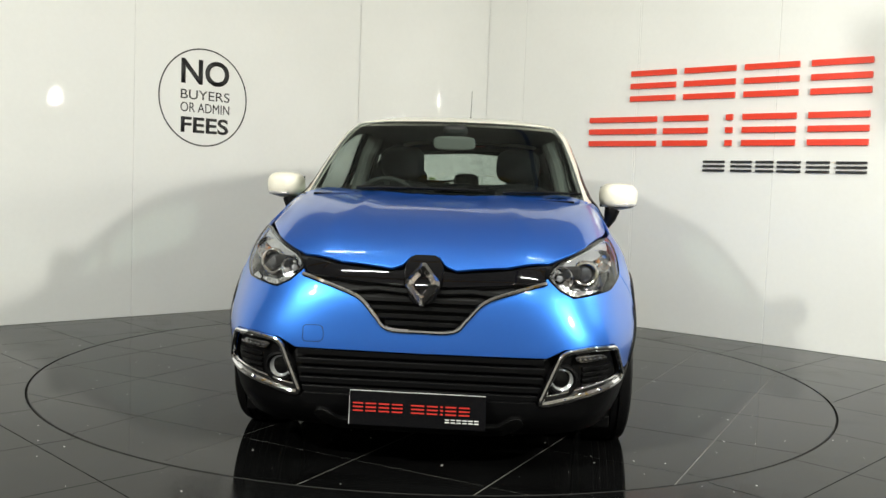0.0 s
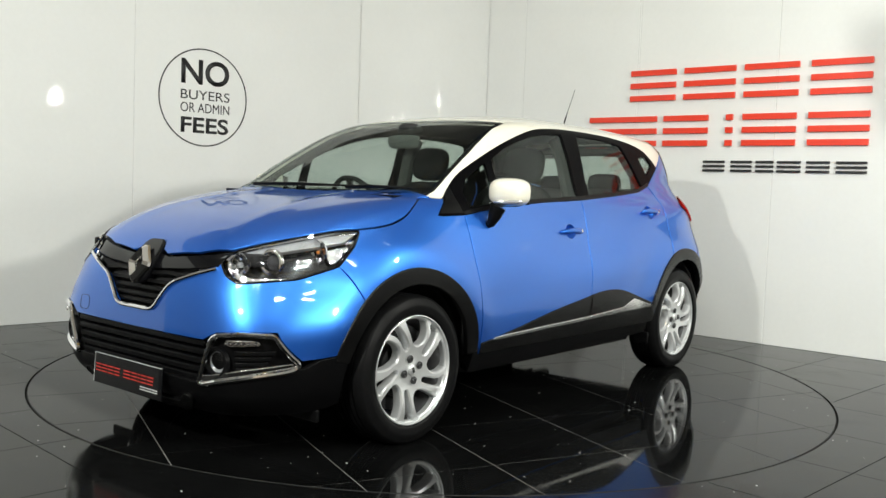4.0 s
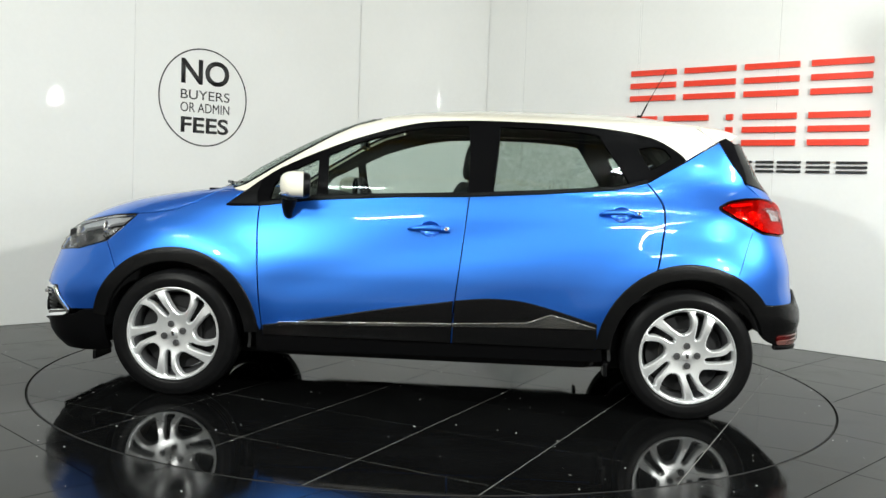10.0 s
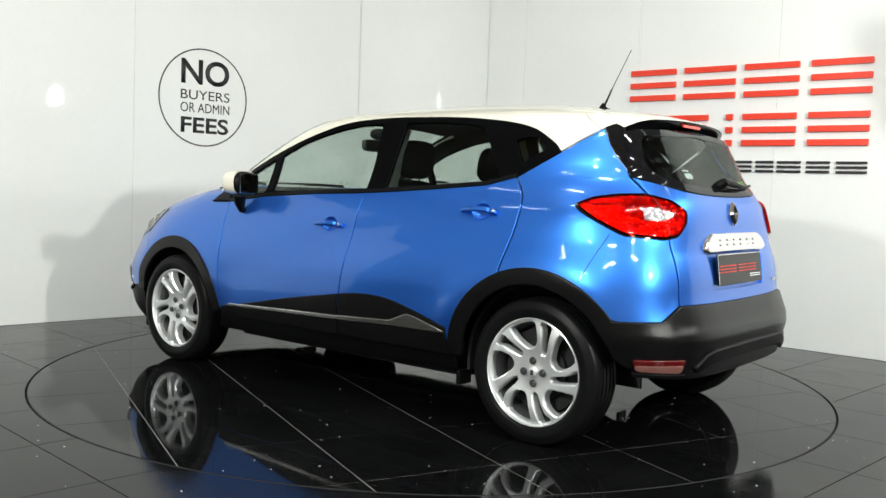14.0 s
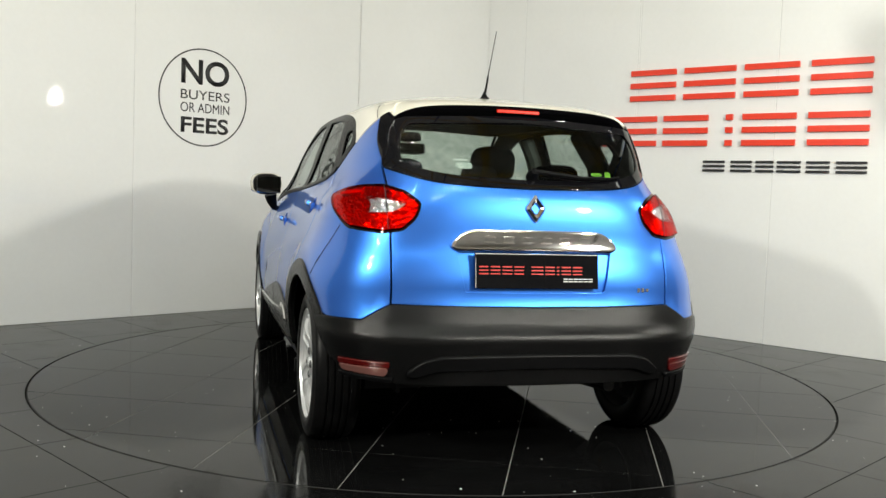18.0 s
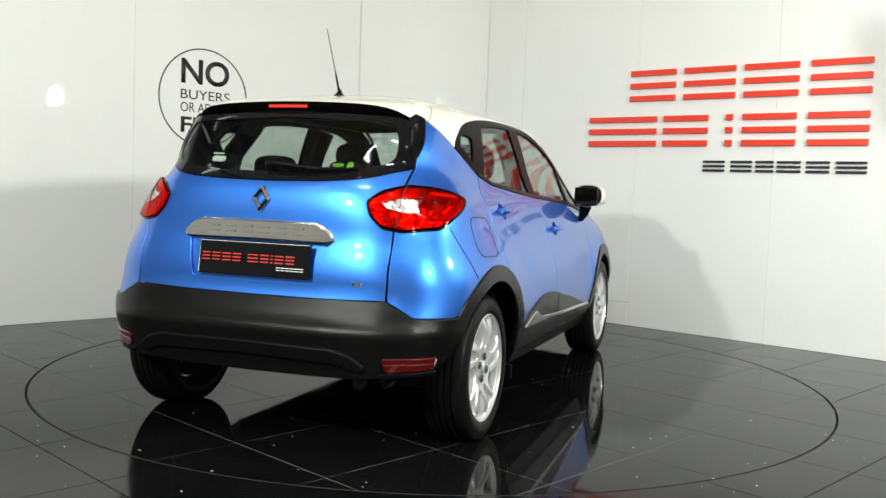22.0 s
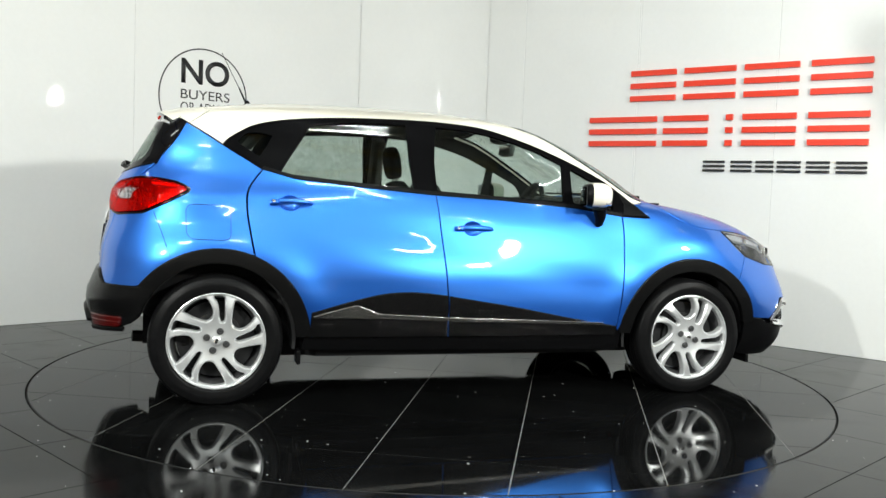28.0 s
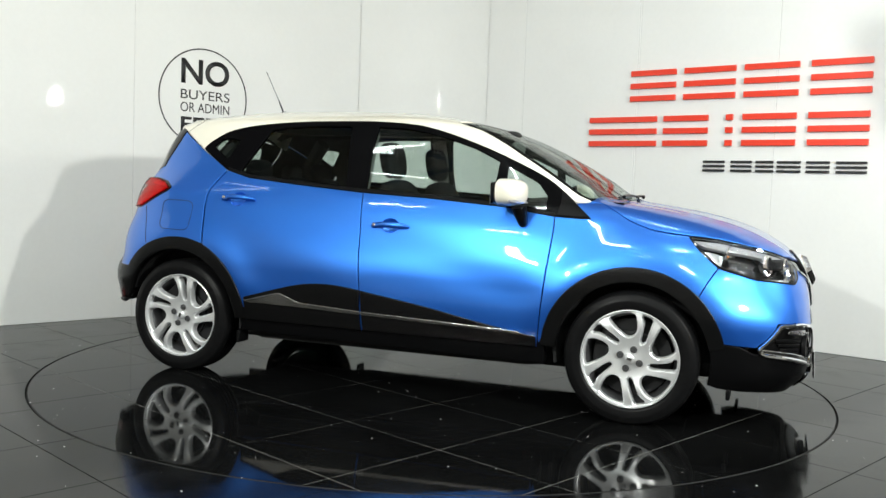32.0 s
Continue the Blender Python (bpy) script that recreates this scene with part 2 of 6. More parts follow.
def fill(loops, step):
    """Triangles that fill outlines (with holes): points and triples."""
    loops = [np.asarray(l, float) for l in loops]
    pts, edges, n = [], [], 0
    for l in loops:
        k = len(l)
        pts.append(l)
        edges += [(n + i, n + (i + 1) % k) for i in range(k)]
        n += k
    bound = np.concatenate(pts)
    if step:
        lo, hi = bound.min(0), bound.max(0)
        gx = np.arange(lo[0] + step * 0.5, hi[0], step)
        gy = np.arange(lo[1] + step * 0.5, hi[1], step)
        g = np.array([(x + (0.5 * step if j % 2 else 0), y) for j, y in enumerate(gy) for x in gx])
        if len(g):
            g = g[inside(loops, g)]
        if len(g):
            dense = []
            for l in loops:
                dense.append(l)
                dense.append((l + np.roll(l, -1, 0)) / 2)
            dense = np.concatenate(dense)
            d = np.min(((g[:, None] - dense[None]) ** 2).sum(-1), 1)
            g = g[d > (0.55 * step) ** 2]
            bound = np.concatenate([bound, g])
    vs, es, fs, *_ = delaunay_2d_cdt([Vector(map(float, p)) for p in bound], edges, [], 0, 1e-7)
    vs = np.array([tuple(v) for v in vs])
    tri = np.array([f for f in fs if len(f) == 3], dtype=int).reshape(-1, 3)
    cen = vs[tri].mean(1)
    return vs, tri[inside(loops, cen)]


# ---- the room ----
def setting(name, verts, faces, material, label="", smooth=False):
    ob = mesh_ob(name, verts, faces, [material], smooth=smooth)
    return tagged(ob, label, "", "", "structure")


def box_verts(x0, y0, z0, x1, y1, z1):
    v = [(x, y, z) for x in (x0, x1) for y in (y0, y1) for z in (z0, z1)]
    f = [(0, 1, 3, 2), (4, 6, 7, 5), (0, 4, 5, 1), (2, 3, 7, 6), (0, 2, 6, 4), (1, 5, 7, 3)]
    return v, f


R_DISC = 2.268
# the wall's two lines: a start point and a unit way along the floor
L_A, L_D = Vector((-3.178, 1.0799)), Vector((0.7326, 0.6807)).normalized()
R_A, R_D = Vector((1.6884, 2.2138)), Vector((0.7598, -0.6501)).normalized()
WALL_H, WALL_T = 3.3, 0.06


def wall_panel(parent, base, way, s0, s1, z0=0.0, z1=WALL_H, inward=1):
    """One flat panel with a small bevel on its front edges."""
    n = Vector((way.y, -way.x))
    e = 0.003
    v, f = [], []
    for s, d, z in ((s0, 0, z0), (s1, 0, z0), (s1, 0, z1), (s0, 0, z1), (s0 + e, e, z0 + e), (s1 - e, e, z0 + e), (s1 - e, e, z1 - e), (s0 + e, e, z1 - e)):
        p = base + way * s + n * (d - 0.004)
        v.append((p.x, p.y, z))
    f = [(4, 5, 6, 7), (0, 1, 5, 4), (1, 2, 6, 5), (2, 3, 7, 6), (3, 0, 4, 7)]
    ob = mesh_ob("panel", v, f, [WALL])
    ob.parent = parent
    return ob


def wall_backing(name, base, way, s0, s1):
    n = Vector((way.y, -way.x))
    v = []
    for s, d in ((s0, -0.004), (s1, -0.004), (s1, -WALL_T), (s0, -WALL_T)):
        p = base + way * s + n * d
        v += [(p.x, p.y, 0), (p.x, p.y, WALL_H)]
    f = [(0, 2, 3, 1), (2, 4, 5, 3), (4, 6, 7, 5), (6, 0, 1, 7), (1, 3, 5, 7), (0, 6, 4, 2)]
    return setting(name, v, f, SEAM, "white glossy panelled showroom wall")


# where the two lines meet, rounded off
_den = L_D.x * R_D.y - L_D.y * R_D.x
_s = ((R_A.x - L_A.x) * R_D.y - (R_A.y - L_A.y) * R_D.x) / _den
CORNER = L_A + L_D * _s
L_END = _s
R_START = (CORNER - R_A).dot(R_D)
_half = math.acos(max(-1, min(1, (-L_D).dot(R_D)))) / 2
FILLET = 0.92
CUT = FILLET / math.tan(_half)

wall_left = wall_backing("wall_left", L_A, L_D, -3.6, L_END - CUT)
wall_right = wall_backing("wall_right", R_A, R_D, R_START + CUT, 4.8)
GAP = 0.0016
cuts = [-3.6, -1.4, 1.0, L_END - CUT]
for a, b in zip(cuts, cuts[1:]):
    wall_panel(wall_left, L_A, L_D, a + GAP, b - (GAP if b < 2 else 0))
cuts = [R_START + CUT, -1.25, -0.06, 1.118, 2.31, 3.5, 4.8]
for i, (a, b) in enumerate(zip(cuts, cuts[1:])):
    if i == 1:
        wall_panel(wall_right, R_A, R_D, a + GAP, b - GAP, 0.0, 0.19)
        wall_panel(wall_right, R_A, R_D, a + GAP, b - 0.02, 0.196)
        wall_panel(wall_right, R_A, R_D, b - 0.017, b - GAP, 0.196)
    else:
        wall_panel(wall_right, R_A, R_D, a + (GAP if i else 0), b - GAP)
# the rounded corner sheet
_in = ((-L_D) + R_D).normalized()
_cen = CORNER + _in * (FILLET / math.sin(_half))
_a0 = math.atan2(*((CORNER - L_D * CUT) - _cen).yx)
_a1 = math.atan2(*((CORNER + R_D * CUT) - _cen).yx)
v, f = [], []
for k in range(61):
    a = _a0 + (_a1 - _a0) * k / 60
    for rr in (FILLET, FILLET + 0.05):
        x, y = _cen.x + rr * math.cos(a), _cen.y + rr * math.sin(a)
        v += [(x, y, 0), (x, y, WALL_H)]
for k in range(60):
    i = 4 * k
    f += [(i, i + 1, i + 5, i + 4), (i + 2, i + 6, i + 7, i + 3)]
setting("wall_corner", v, f, WALL, "white glossy curved wall corner", smooth=True)

# the hall round and above the stage
HX, HY0, HY1 = 9.0, -13.0, 7.5
for nm, bx in (("wall_hall_west", (-HX - 0.2, HY0, 0, -HX, HY1, CEILING)), ("wall_hall_east", (HX, HY0, 0, HX + 0.2, HY1, CEILING)),
               ("wall_hall_south", (-HX, HY0 - 0.2, 0, HX, HY0, CEILING)), ("wall_hall_north", (-HX, HY1, 0, HX, HY1 + 0.2, CEILING))):
    v, f = box_verts(*bx)
    setting(nm, v, f, HALL, "plain grey hall wall")
v, f = box_verts(-HX, HY0, CEILING, HX, HY1, CEILING + 0.2)
setting("ceiling", v, f, ROOFING, "pale sheet hall roof")


def beam(name, a, b, w, h, material, label):
    """A steel bar from a to b."""
    a, b = Vector(a), Vector(b)
    bm = bm_box((b - a).length, w, h, (0, 0, 0), 0.01)
    d = b - a
    m = Matrix.Translation((a + b) / 2) @ Matrix.Rotation(math.atan2(d.y, d.x), 4, "Z") @ Matrix.Rotation(-math.asin(d.z / d.length), 4, "Y")
    bmesh.ops.transform(bm, matrix=m, verts=bm.verts[:])
    tagged(part(name, bm, material, None), label, "", "", "structure")


for y in (-10.2, -6.8, -3.2):
    beam("ceiling_beam", (-HX, y, CEILING - 0.18), (HX, y, CEILING - 0.18), 0.16, 0.30, YELLOW, "yellow painted steel roof beam")
for x0, x1 in ((-3.4, -0.2), (3.0, 0.2), (-0.2, 3.0)):
    beam("ceiling_brace", (x0, -4.2, CEILING - 0.10), (x1, 1.4, CEILING - 0.10), 0.10, 0.12, YELLOW, "yellow painted steel roof brace")
for x in (-5.4, 1.1, 5.4):
    beam("ceiling_purlin", (x, HY0, CEILING - 0.26), (x, HY1, CEILING - 0.26), 0.10, 0.16, STEEL, "blue painted steel roof beam")

# floor: a slab of grout, tiles of 0.595 m on it, and a round gap for the disc
v, f = box_verts(-HX, HY0, -0.30, HX, HY1, -0.034)
setting("ground", v, f, GROUT, "dark concrete under the floor tiles")
setting("ground_hall", *box_verts(-HX, HY0, -0.034, HX, -5.75, -0.002), HALL_FLOOR, "brown concrete hall floor behind the stage")
floor = setting("floor", *box_verts(-HX, -5.75, -0.034, HX, HY1, -0.0325), GROUT, "polished black tiled showroom floor")
PITCH, JOINT = 0.595, 0.0022


def circle(r, n=160):
    a = np.arange(n) * 2 * math.pi / n
    return np.stack([r * np.cos(a), r * np.sin(a)], 1)


def clip(poly, a, b, c):
    """The part of a convex outline where a x + b y <= c."""
    out = []
    for i, p in enumerate(poly):
        q = poly[(i + 1) % len(poly)]
        dp, dq = a * p[0] + b * p[1] - c, a * q[0] + b * q[1] - c
        if dp <= 0:
            out.append(p)
        if dp * dq < 0:
            t = dp / (dp - dq)
            out.append((p[0] + t * (q[0] - p[0]), p[1] + t * (q[1] - p[1])))
    return out


def slab(outlines, step, parent, top=0.0, depth=0.03, material=None):
    """A flat piece of floor with its edge."""
    vs, tri = fill(outlines, step)
    n = len(vs)
    verts = [(x, y, top) for x, y in vs]
    faces = []
    for t in tri:
        a, b, c = vs[t]
        cr = (b[0] - a[0]) * (c[1] - a[1]) - (b[1] - a[1]) * (c[0] - a[0])
        faces.append(tuple(t) if cr > 0 else tuple(t[::-1]))
    for l in outlines:
        k0, k = len(verts), len(l)
        verts += [(x, y, top) for x, y in l] + [(x, y, top - depth) for x, y in l]
        faces += [(k0 + i, k0 + (i + 1) % k, k0 + k + (i + 1) % k, k0 + k + i) for i in range(k)]
    ob = mesh_ob("tile", verts, faces, [material or TILE])
    ob.parent = parent
    return ob


def near_disc(sq, r):
    return min(math.hypot(*p) for p in sq) < r < max(math.hypot(*p) for p in sq)


# fixed tiles, laid along the walls
GAP_R = R_DISC + 0.007
ca, sa = math.cos(radians(45)), math.sin(radians(45))
for i in range(-14, 14):
    for j in range(-14, 10):
        u0, v0 = -0.06 + i * PITCH, -0.144 + j * PITCH
        sq = [(u0 + JOINT, v0 + JOINT), (u0 + PITCH - JOINT, v0 + JOINT), (u0 + PITCH - JOINT, v0 + PITCH - JOINT), (u0 + JOINT, v0 + PITCH - JOINT)]
        sq = [(ca * x - sa * y, sa * x + ca * y) for x, y in sq]
        mx, my = sum(p[0] for p in sq) / 4, sum(p[1] for p in sq) / 4
        behind = min((Vector((mx, my)) - b).dot(Vector((w.y, -w.x))) for b, w in ((L_A, L_D), (R_A, R_D)))
        if max(math.hypot(*p) for p in sq) < GAP_R or behind < -0.45 or abs(mx) > 5.6 or max(p[1] for p in sq) < -5.72:
            continue
        sq = clip(sq, 0, -1, 5.748)
        if near_disc(sq, GAP_R):
            dense = []
            for a, b in zip(sq, sq[1:] + sq[:1]):
                dense += [(a[0] + (b[0] - a[0]) * k / 12, a[1] + (b[1] - a[1]) * k / 12) for k in range(12)]
            out = [p for p in dense]
            poly = np.array(out)
            r = np.hypot(poly[:, 0], poly[:, 1])
            # walk the square, and follow the circle where it lies inside
            keep = r >= GAP_R
            if keep.all():
                slab([poly], 0, floor, material=TILE_WORN)
                continue
            k0 = next(k for k in range(len(poly)) if keep[k] and not keep[k - 1])
            seq = [poly[(k0 + k) % len(poly)] for k in range(len(poly)) if keep[(k0 + k) % len(poly)]]
            a1, a0 = math.atan2(seq[-1][1], seq[-1][0]), math.atan2(seq[0][1], seq[0][0])
            d = (a0 - a1 + math.pi) % (2 * math.pi) - math.pi
            arc = [(GAP_R * math.cos(a1 + d * k / 14), GAP_R * math.sin(a1 + d * k / 14)) for k in range(15)]
            slab([np.array([tuple(p) for p in seq] + arc)], 0, floor, material=TILE_WORN)
        else:
            slab([np.array(sq)], 0, floor, material=TILE_WORN)

# the turning disc with its own tiles
turntable = tagged(new("turntable"), "round turning platform tiled in polished black, flush with the floor", "turntable")
bm = lathe([(0.0, -0.0012), (R_DISC - 0.006, -0.0012), (R_DISC - 0.006, -0.28), (0.0, -0.28)], 160, "z")
part("base_disc", bm, LIGHT_GROUT, turntable)
bm = lathe([(R_DISC - 0.006, -0.001), (R_DISC - 0.002, -0.0025), (R_DISC - 0.002, -0.05), (R_DISC - 0.006, -0.05), (R_DISC - 0.006, -0.001)], 200, "z")
part("rim_band", bm, EDGE, turntable, "thin black metal edge band")
DISC_A, DISC_PITCH = radians(66.3), 0.599
ca, sa = math.cos(DISC_A), math.sin(DISC_A)
ring = circle(R_DISC - 0.006, 200)
for i in range(-5, 5):
    for j in range(-5, 5):
        # offsets across and along the joints
        a0, b0 = -0.004 + i * DISC_PITCH, -0.005 + j * DISC_PITCH
        poly = [tuple(p) for p in ring]
        # n is across the long joints, m along them
        n, m = (-sa, ca), (-ca, -sa)
        for (vx, vy), c0 in ((n, a0), (m, b0)):
            poly = clip(poly, vx, vy, c0 + DISC_PITCH - JOINT)
            if len(poly) > 2:
                poly = clip(poly, -vx, -vy, -(c0 + JOINT))
            if len(poly) < 3:
                break
        if len(poly) < 3:
            continue
        slab([np.array(poly)], 0, turntable)

# white bits of dust and glitter on the floor and on the disc
rng = random.Random(5)


def specks(name, parent, count, where, label):
    bm = bmesh.new()
    for _ in range(count):
        x, y = where()
        r = rng.choice((0.0016, 0.0022, 0.003, 0.0042))
        bmesh.ops.create_icosphere(bm, subdivisions=1, radius=r, matrix=Matrix.Translation((x, y, r * 0.25)) @ Matrix.Rotation(rng.random() * 6, 4, "Z") @ Matrix.Diagonal((1.0, rng.uniform(0.5, 1.6), 0.3, 1)))
    ob = part(name, bm, SPECK, parent, label)
    ob["kind"] = "stuff"
    return ob


def on_disc():
    r, a = R_DISC * math.sqrt(rng.random()), rng.random() * 2 * math.pi
    return r * math.cos(a), r * math.sin(a)


def off_disc():
    while True:
        x, y = rng.uniform(-4, 4), rng.uniform(-3.4, 2.2)
        if math.hypot(x, y) > R_DISC + 0.02 and y < 3.6 - abs(x) * 0.9:
            return x, y


specks("dust_specks", turntable, 230, on_disc, "scattered white dust specks")
tagged(specks("dust_specks", None, 120, off_disc, "scattered white dust specks on the black floor"), "", "dust")


# ---- signs on the wall ----
def on_wall(base, way, s, z, d=0.0):
    """A frame on the wall: x along it, y up, z out of it."""
    n = Vector((way.y, -way.x))
    p = base + way * s + n * (d - 0.001)
    return Matrix(((way.x, 0, n.x, p.x), (way.y, 0, n.y, p.y), (0, 1, 0, z), (0, 0, 0, 1)))


def text_part(body, width, height, m, material, parent, label="", depth=0.0015, bold=0.0):
    """Letters in the built-in font, stretched to a width and a cap height, on a wall frame m (lower left corner)."""
    cu = bpy.data.curves.new("lettering", "FONT")
    cu.body, cu.size, cu.extrude, cu.offset = body, 1.0, 0.0, bold
    tmp = new("lettering", cu)
    bpy.context.view_layer.update()
    me = bpy.data.meshes.new_from_object(tmp.evaluated_get(bpy.context.evaluated_depsgraph_get()))
    bpy.data.objects.remove(tmp)
    co = np.array([tuple(v.co) for v in me.vertices])
    lo, hi = co.min(0), co.max(0)
    k = ((width / (hi[0] - lo[0])), (height / (hi[1] - lo[1])))
    bm = bmesh.new()
    bm.from_mesh(me)
    for v in bm.verts:
        v.co = ((v.co.x - lo[0]) * k[0], (v.co.y - lo[1]) * k[1], 0)
    res = bmesh.ops.extrude_face_region(bm, geom=bm.faces[:])
    bmesh.ops.translate(bm, vec=(0, 0, depth), verts=[g for g in res["geom"] if isinstance(g, bmesh.types.BMVert)])
    bmesh.ops.recalc_face_normals(bm, faces=bm.faces[:])
    bmesh.ops.transform(bm, matrix=m, verts=bm.verts[:])
    bpy.data.meshes.remove(me)
    return part("lettering", bm, material, parent, label)


fee_sign = tagged(new("fee_sign"), "round black vinyl notice with ring and lettering on the white wall", "sign")
m = on_wall(L_A, L_D, 1.605, 1.801)
ring_r = 0.4055
bm = bmesh.new()
loops = []
for r, z in ((ring_r, 0.0), (ring_r, 0.002), (ring_r - 0.011, 0.002), (ring_r - 0.011, 0.0)):
    loops.append([bm.verts.new((r * math.cos(2 * math.pi * k / 96), r * math.sin(2 * math.pi * k / 96), z)) for k in range(96)])
for p, q in zip(loops, loops[1:]):
    for k in range(96):
        bm.faces.new((p[k], p[(k + 1) % 96], q[(k + 1) % 96], q[k]))
bmesh.ops.transform(bm, matrix=m, verts=bm.verts[:])
part("ring", bm, BLACK_VINYL, fee_sign, "thin black ring")
for body, s0, s1, z0, z1, bold in (("NO", 1.396, 1.836, 1.905, 2.112, 0.022), ("BUYERS", 1.394, 1.843, 1.780, 1.858, 0.0),
                                   ("OR ADMIN", 1.394, 1.843, 1.675, 1.753, 0.0), ("FEES", 1.399, 1.836, 1.504, 1.635, 0.022)):
    text_part(body, s1 - s0, z1 - z0, on_wall(L_A, L_D, s0, z0), BLACK_VINYL, fee_sign, "", 0.002, bold)

# the trader's sign: every letter stands as plain bars of its size and colour
trade_sign = tagged(new("trade_sign"), "raised red and black bar sign fixed to the white wall", "sign")


def sign_bars(spans, z0, z1, thick, material, deep, label):
    for s0, s1 in spans:
        for z in (z0, (z0 + z1) / 2 - thick / 2, z1 - thick):
            bm = bm_box(s1 - s0, thick, deep, ((s1 - s0) / 2, thick / 2, deep / 2 + 0.008), 0.0015)
            bmesh.ops.transform(bm, matrix=on_wall(R_A, R_D, s0, z), verts=bm.verts[:])
            part("bar", bm, material, trade_sign, label)


sign_bars([(-0.122, 0.29), (0.362, 0.795), (0.865, 1.287), (1.375, 1.806)], 1.909, 2.165, 0.046, RED_SIGN, 0.02, "red acrylic bar")
sign_bars([(-0.508, 0.135), (0.197, 0.585), (0.733, 0.790), (0.868, 1.284), (1.372, 1.805)], 1.534, 1.782, 0.046, RED_SIGN, 0.02, "red acrylic bar")
sign_bars([(0.56, 0.74), (0.79, 0.96), (0.99, 1.13), (1.155, 1.335), (1.375, 1.545), (1.59, 1.805)], 1.331, 1.418, 0.018, BLACK_VINYL, 0.012, "black acrylic bar")

# ---- lamps ----
for fx, fy, fz, watts in FLOODS:
    lamp = tagged(new("floodlight"), "black floodlight on a thin tripod stand, switched on", "floodlight", "floodlights before the car")
    m = look((fx, fy, fz), (0, 0.9, 0.9))
    bm = bm_box(0.40, 0.40, 0.10, (0, 0, 0.056), 0.01)
    bmesh.ops.transform(bm, matrix=m, verts=bm.verts[:])
    part("housing", bm, BLACK, lamp)
    back = m @ Vector((0, 0, 0.12))
    part("pole", tube([(back.x, back.y, 0.5), (back.x, back.y, fz + 0.05)], 0.016), BLACK, lamp)
    for k in range(3):
        a = 2 * math.pi * k / 3 + 0.4
        part("leg", tube([(back.x + 0.45 * math.cos(a), back.y + 0.45 * math.sin(a), 0.012), (back.x, back.y, 0.75)], 0.011), BLACK, lamp)
for sx, sy in STRIPS:
    lamp = tagged(new("strip_lamp"), "long white ceiling strip lamp, switched on", "ceiling lamp", "ceiling strip lamps")
    part("housing", bm_box(1.30, 0.18, 0.05, (sx, sy, CEILING - 0.385), 0.008), WHITE_PRINT, lamp)
    # this tube is an addition that brightens the roof from below
    part("tube", tube([(sx - 0.58, sy, CEILING - 0.33), (sx + 0.58, sy, CEILING - 0.33)], 0.016, 10), TUBE, lamp, "glowing upper tube")
    part("hanger", tube([(sx - 0.6, sy, CEILING - 0.37), (sx - 0.6, sy, CEILING - 0.002)], 0.004, 6), BLACK, lamp)
    part("hanger", tube([(sx + 0.6, sy, CEILING - 0.37), (sx + 0.6, sy, CEILING - 0.002)], 0.004, 6), BLACK, lamp)


# ---- the car's skin ----
def curve(*pts):
    """A smooth curve that never overshoots through (at, value) pairs."""
    xs, ys = np.array([p[0] for p in pts], float), np.array([p[1] for p in pts], float)
    h, d = np.diff(xs), np.diff(ys) / np.diff(xs)
    mm = np.zeros(len(xs))
    for i in range(1, len(xs) - 1):
        if d[i - 1] * d[i] > 0:
            w1, w2 = 2 * h[i] + h[i - 1], h[i] + 2 * h[i - 1]
            mm[i] = (w1 + w2) / (w1 / d[i - 1] + w2 / d[i])
    mm[0], mm[-1] = d[0], d[-1]

    def at(x):
        x = np.clip(np.asarray(x, float), xs[0], xs[-1])
        k = np.clip(np.searchsorted(xs, x, side="right") - 1, 0, len(xs) - 2)
        u = (x - xs[k]) / h[k]
        return ((2 * u ** 3 - 3 * u ** 2 + 1) * ys[k] + (u ** 3 - 2 * u ** 2 + u) * h[k] * mm[k]
                + (-2 * u ** 3 + 3 * u ** 2) * ys[k + 1] + (u ** 3 - u ** 2) * h[k] * mm[k + 1])
    return at


NOSE = curve((0.14, 1.98), (0.20, 2.06), (0.28, 2.115), (0.36, 2.125), (0.46, 2.13), (0.58, 2.12), (0.68, 2.105), (0.76, 2.075), (0.82, 2.035), (0.87, 1.98),
             (0.93, 1.87), (0.98, 1.73), (1.02, 1.56), (1.05, 1.38), (1.075, 1.20), (1.10, 1.115), (1.20, 0.955), (1.30, 0.775), (1.40, 0.57), (1.47, 0.385),
             (1.51, 0.235), (1.535, 0.08), (1.553, -0.12), (1.563, -0.34), (1.567, -0.5))
TAIL = curve((0.14, -1.74), (0.20, -1.86), (0.30, -1.90), (0.40, -1.924), (0.49, -1.940), (0.525, -1.945), (0.555, -1.930), (0.62, -1.905), (0.66, -1.890), (0.75, -1.884), (0.82, -1.870), (0.90, -1.848),
             (1.00, -1.840), (1.08, -1.824), (1.13, -1.795), (1.19, -1.752), (1.25, -1.715), (1.35, -1.655), (1.43, -1.60), (1.47, -1.545), (1.495, -1.43), (1.525, -1.275), (1.548, -1.12),
             (1.559, -0.92), (1.565, -0.68), (1.567, -0.52))
WIDE = curve((0.14, 0.76), (0.20, 0.80), (0.30, 0.845), (0.42, 0.872), (0.55, 0.880), (0.63, 0.879), (0.70, 0.872), (0.80, 0.850), (0.90, 0.822), (1.00, 0.790), (1.06, 0.766), (1.10, 0.742),
             (1.18, 0.708), (1.30, 0.668), (1.40, 0.632), (1.467, 0.600), (1.50, 0.54), (1.53, 0.435), (1.55, 0.32), (1.56, 0.22), (1.567, 0.02))
MID = curve((0.1, -0.1), (1.42, -0.1), (1.567, -0.51))
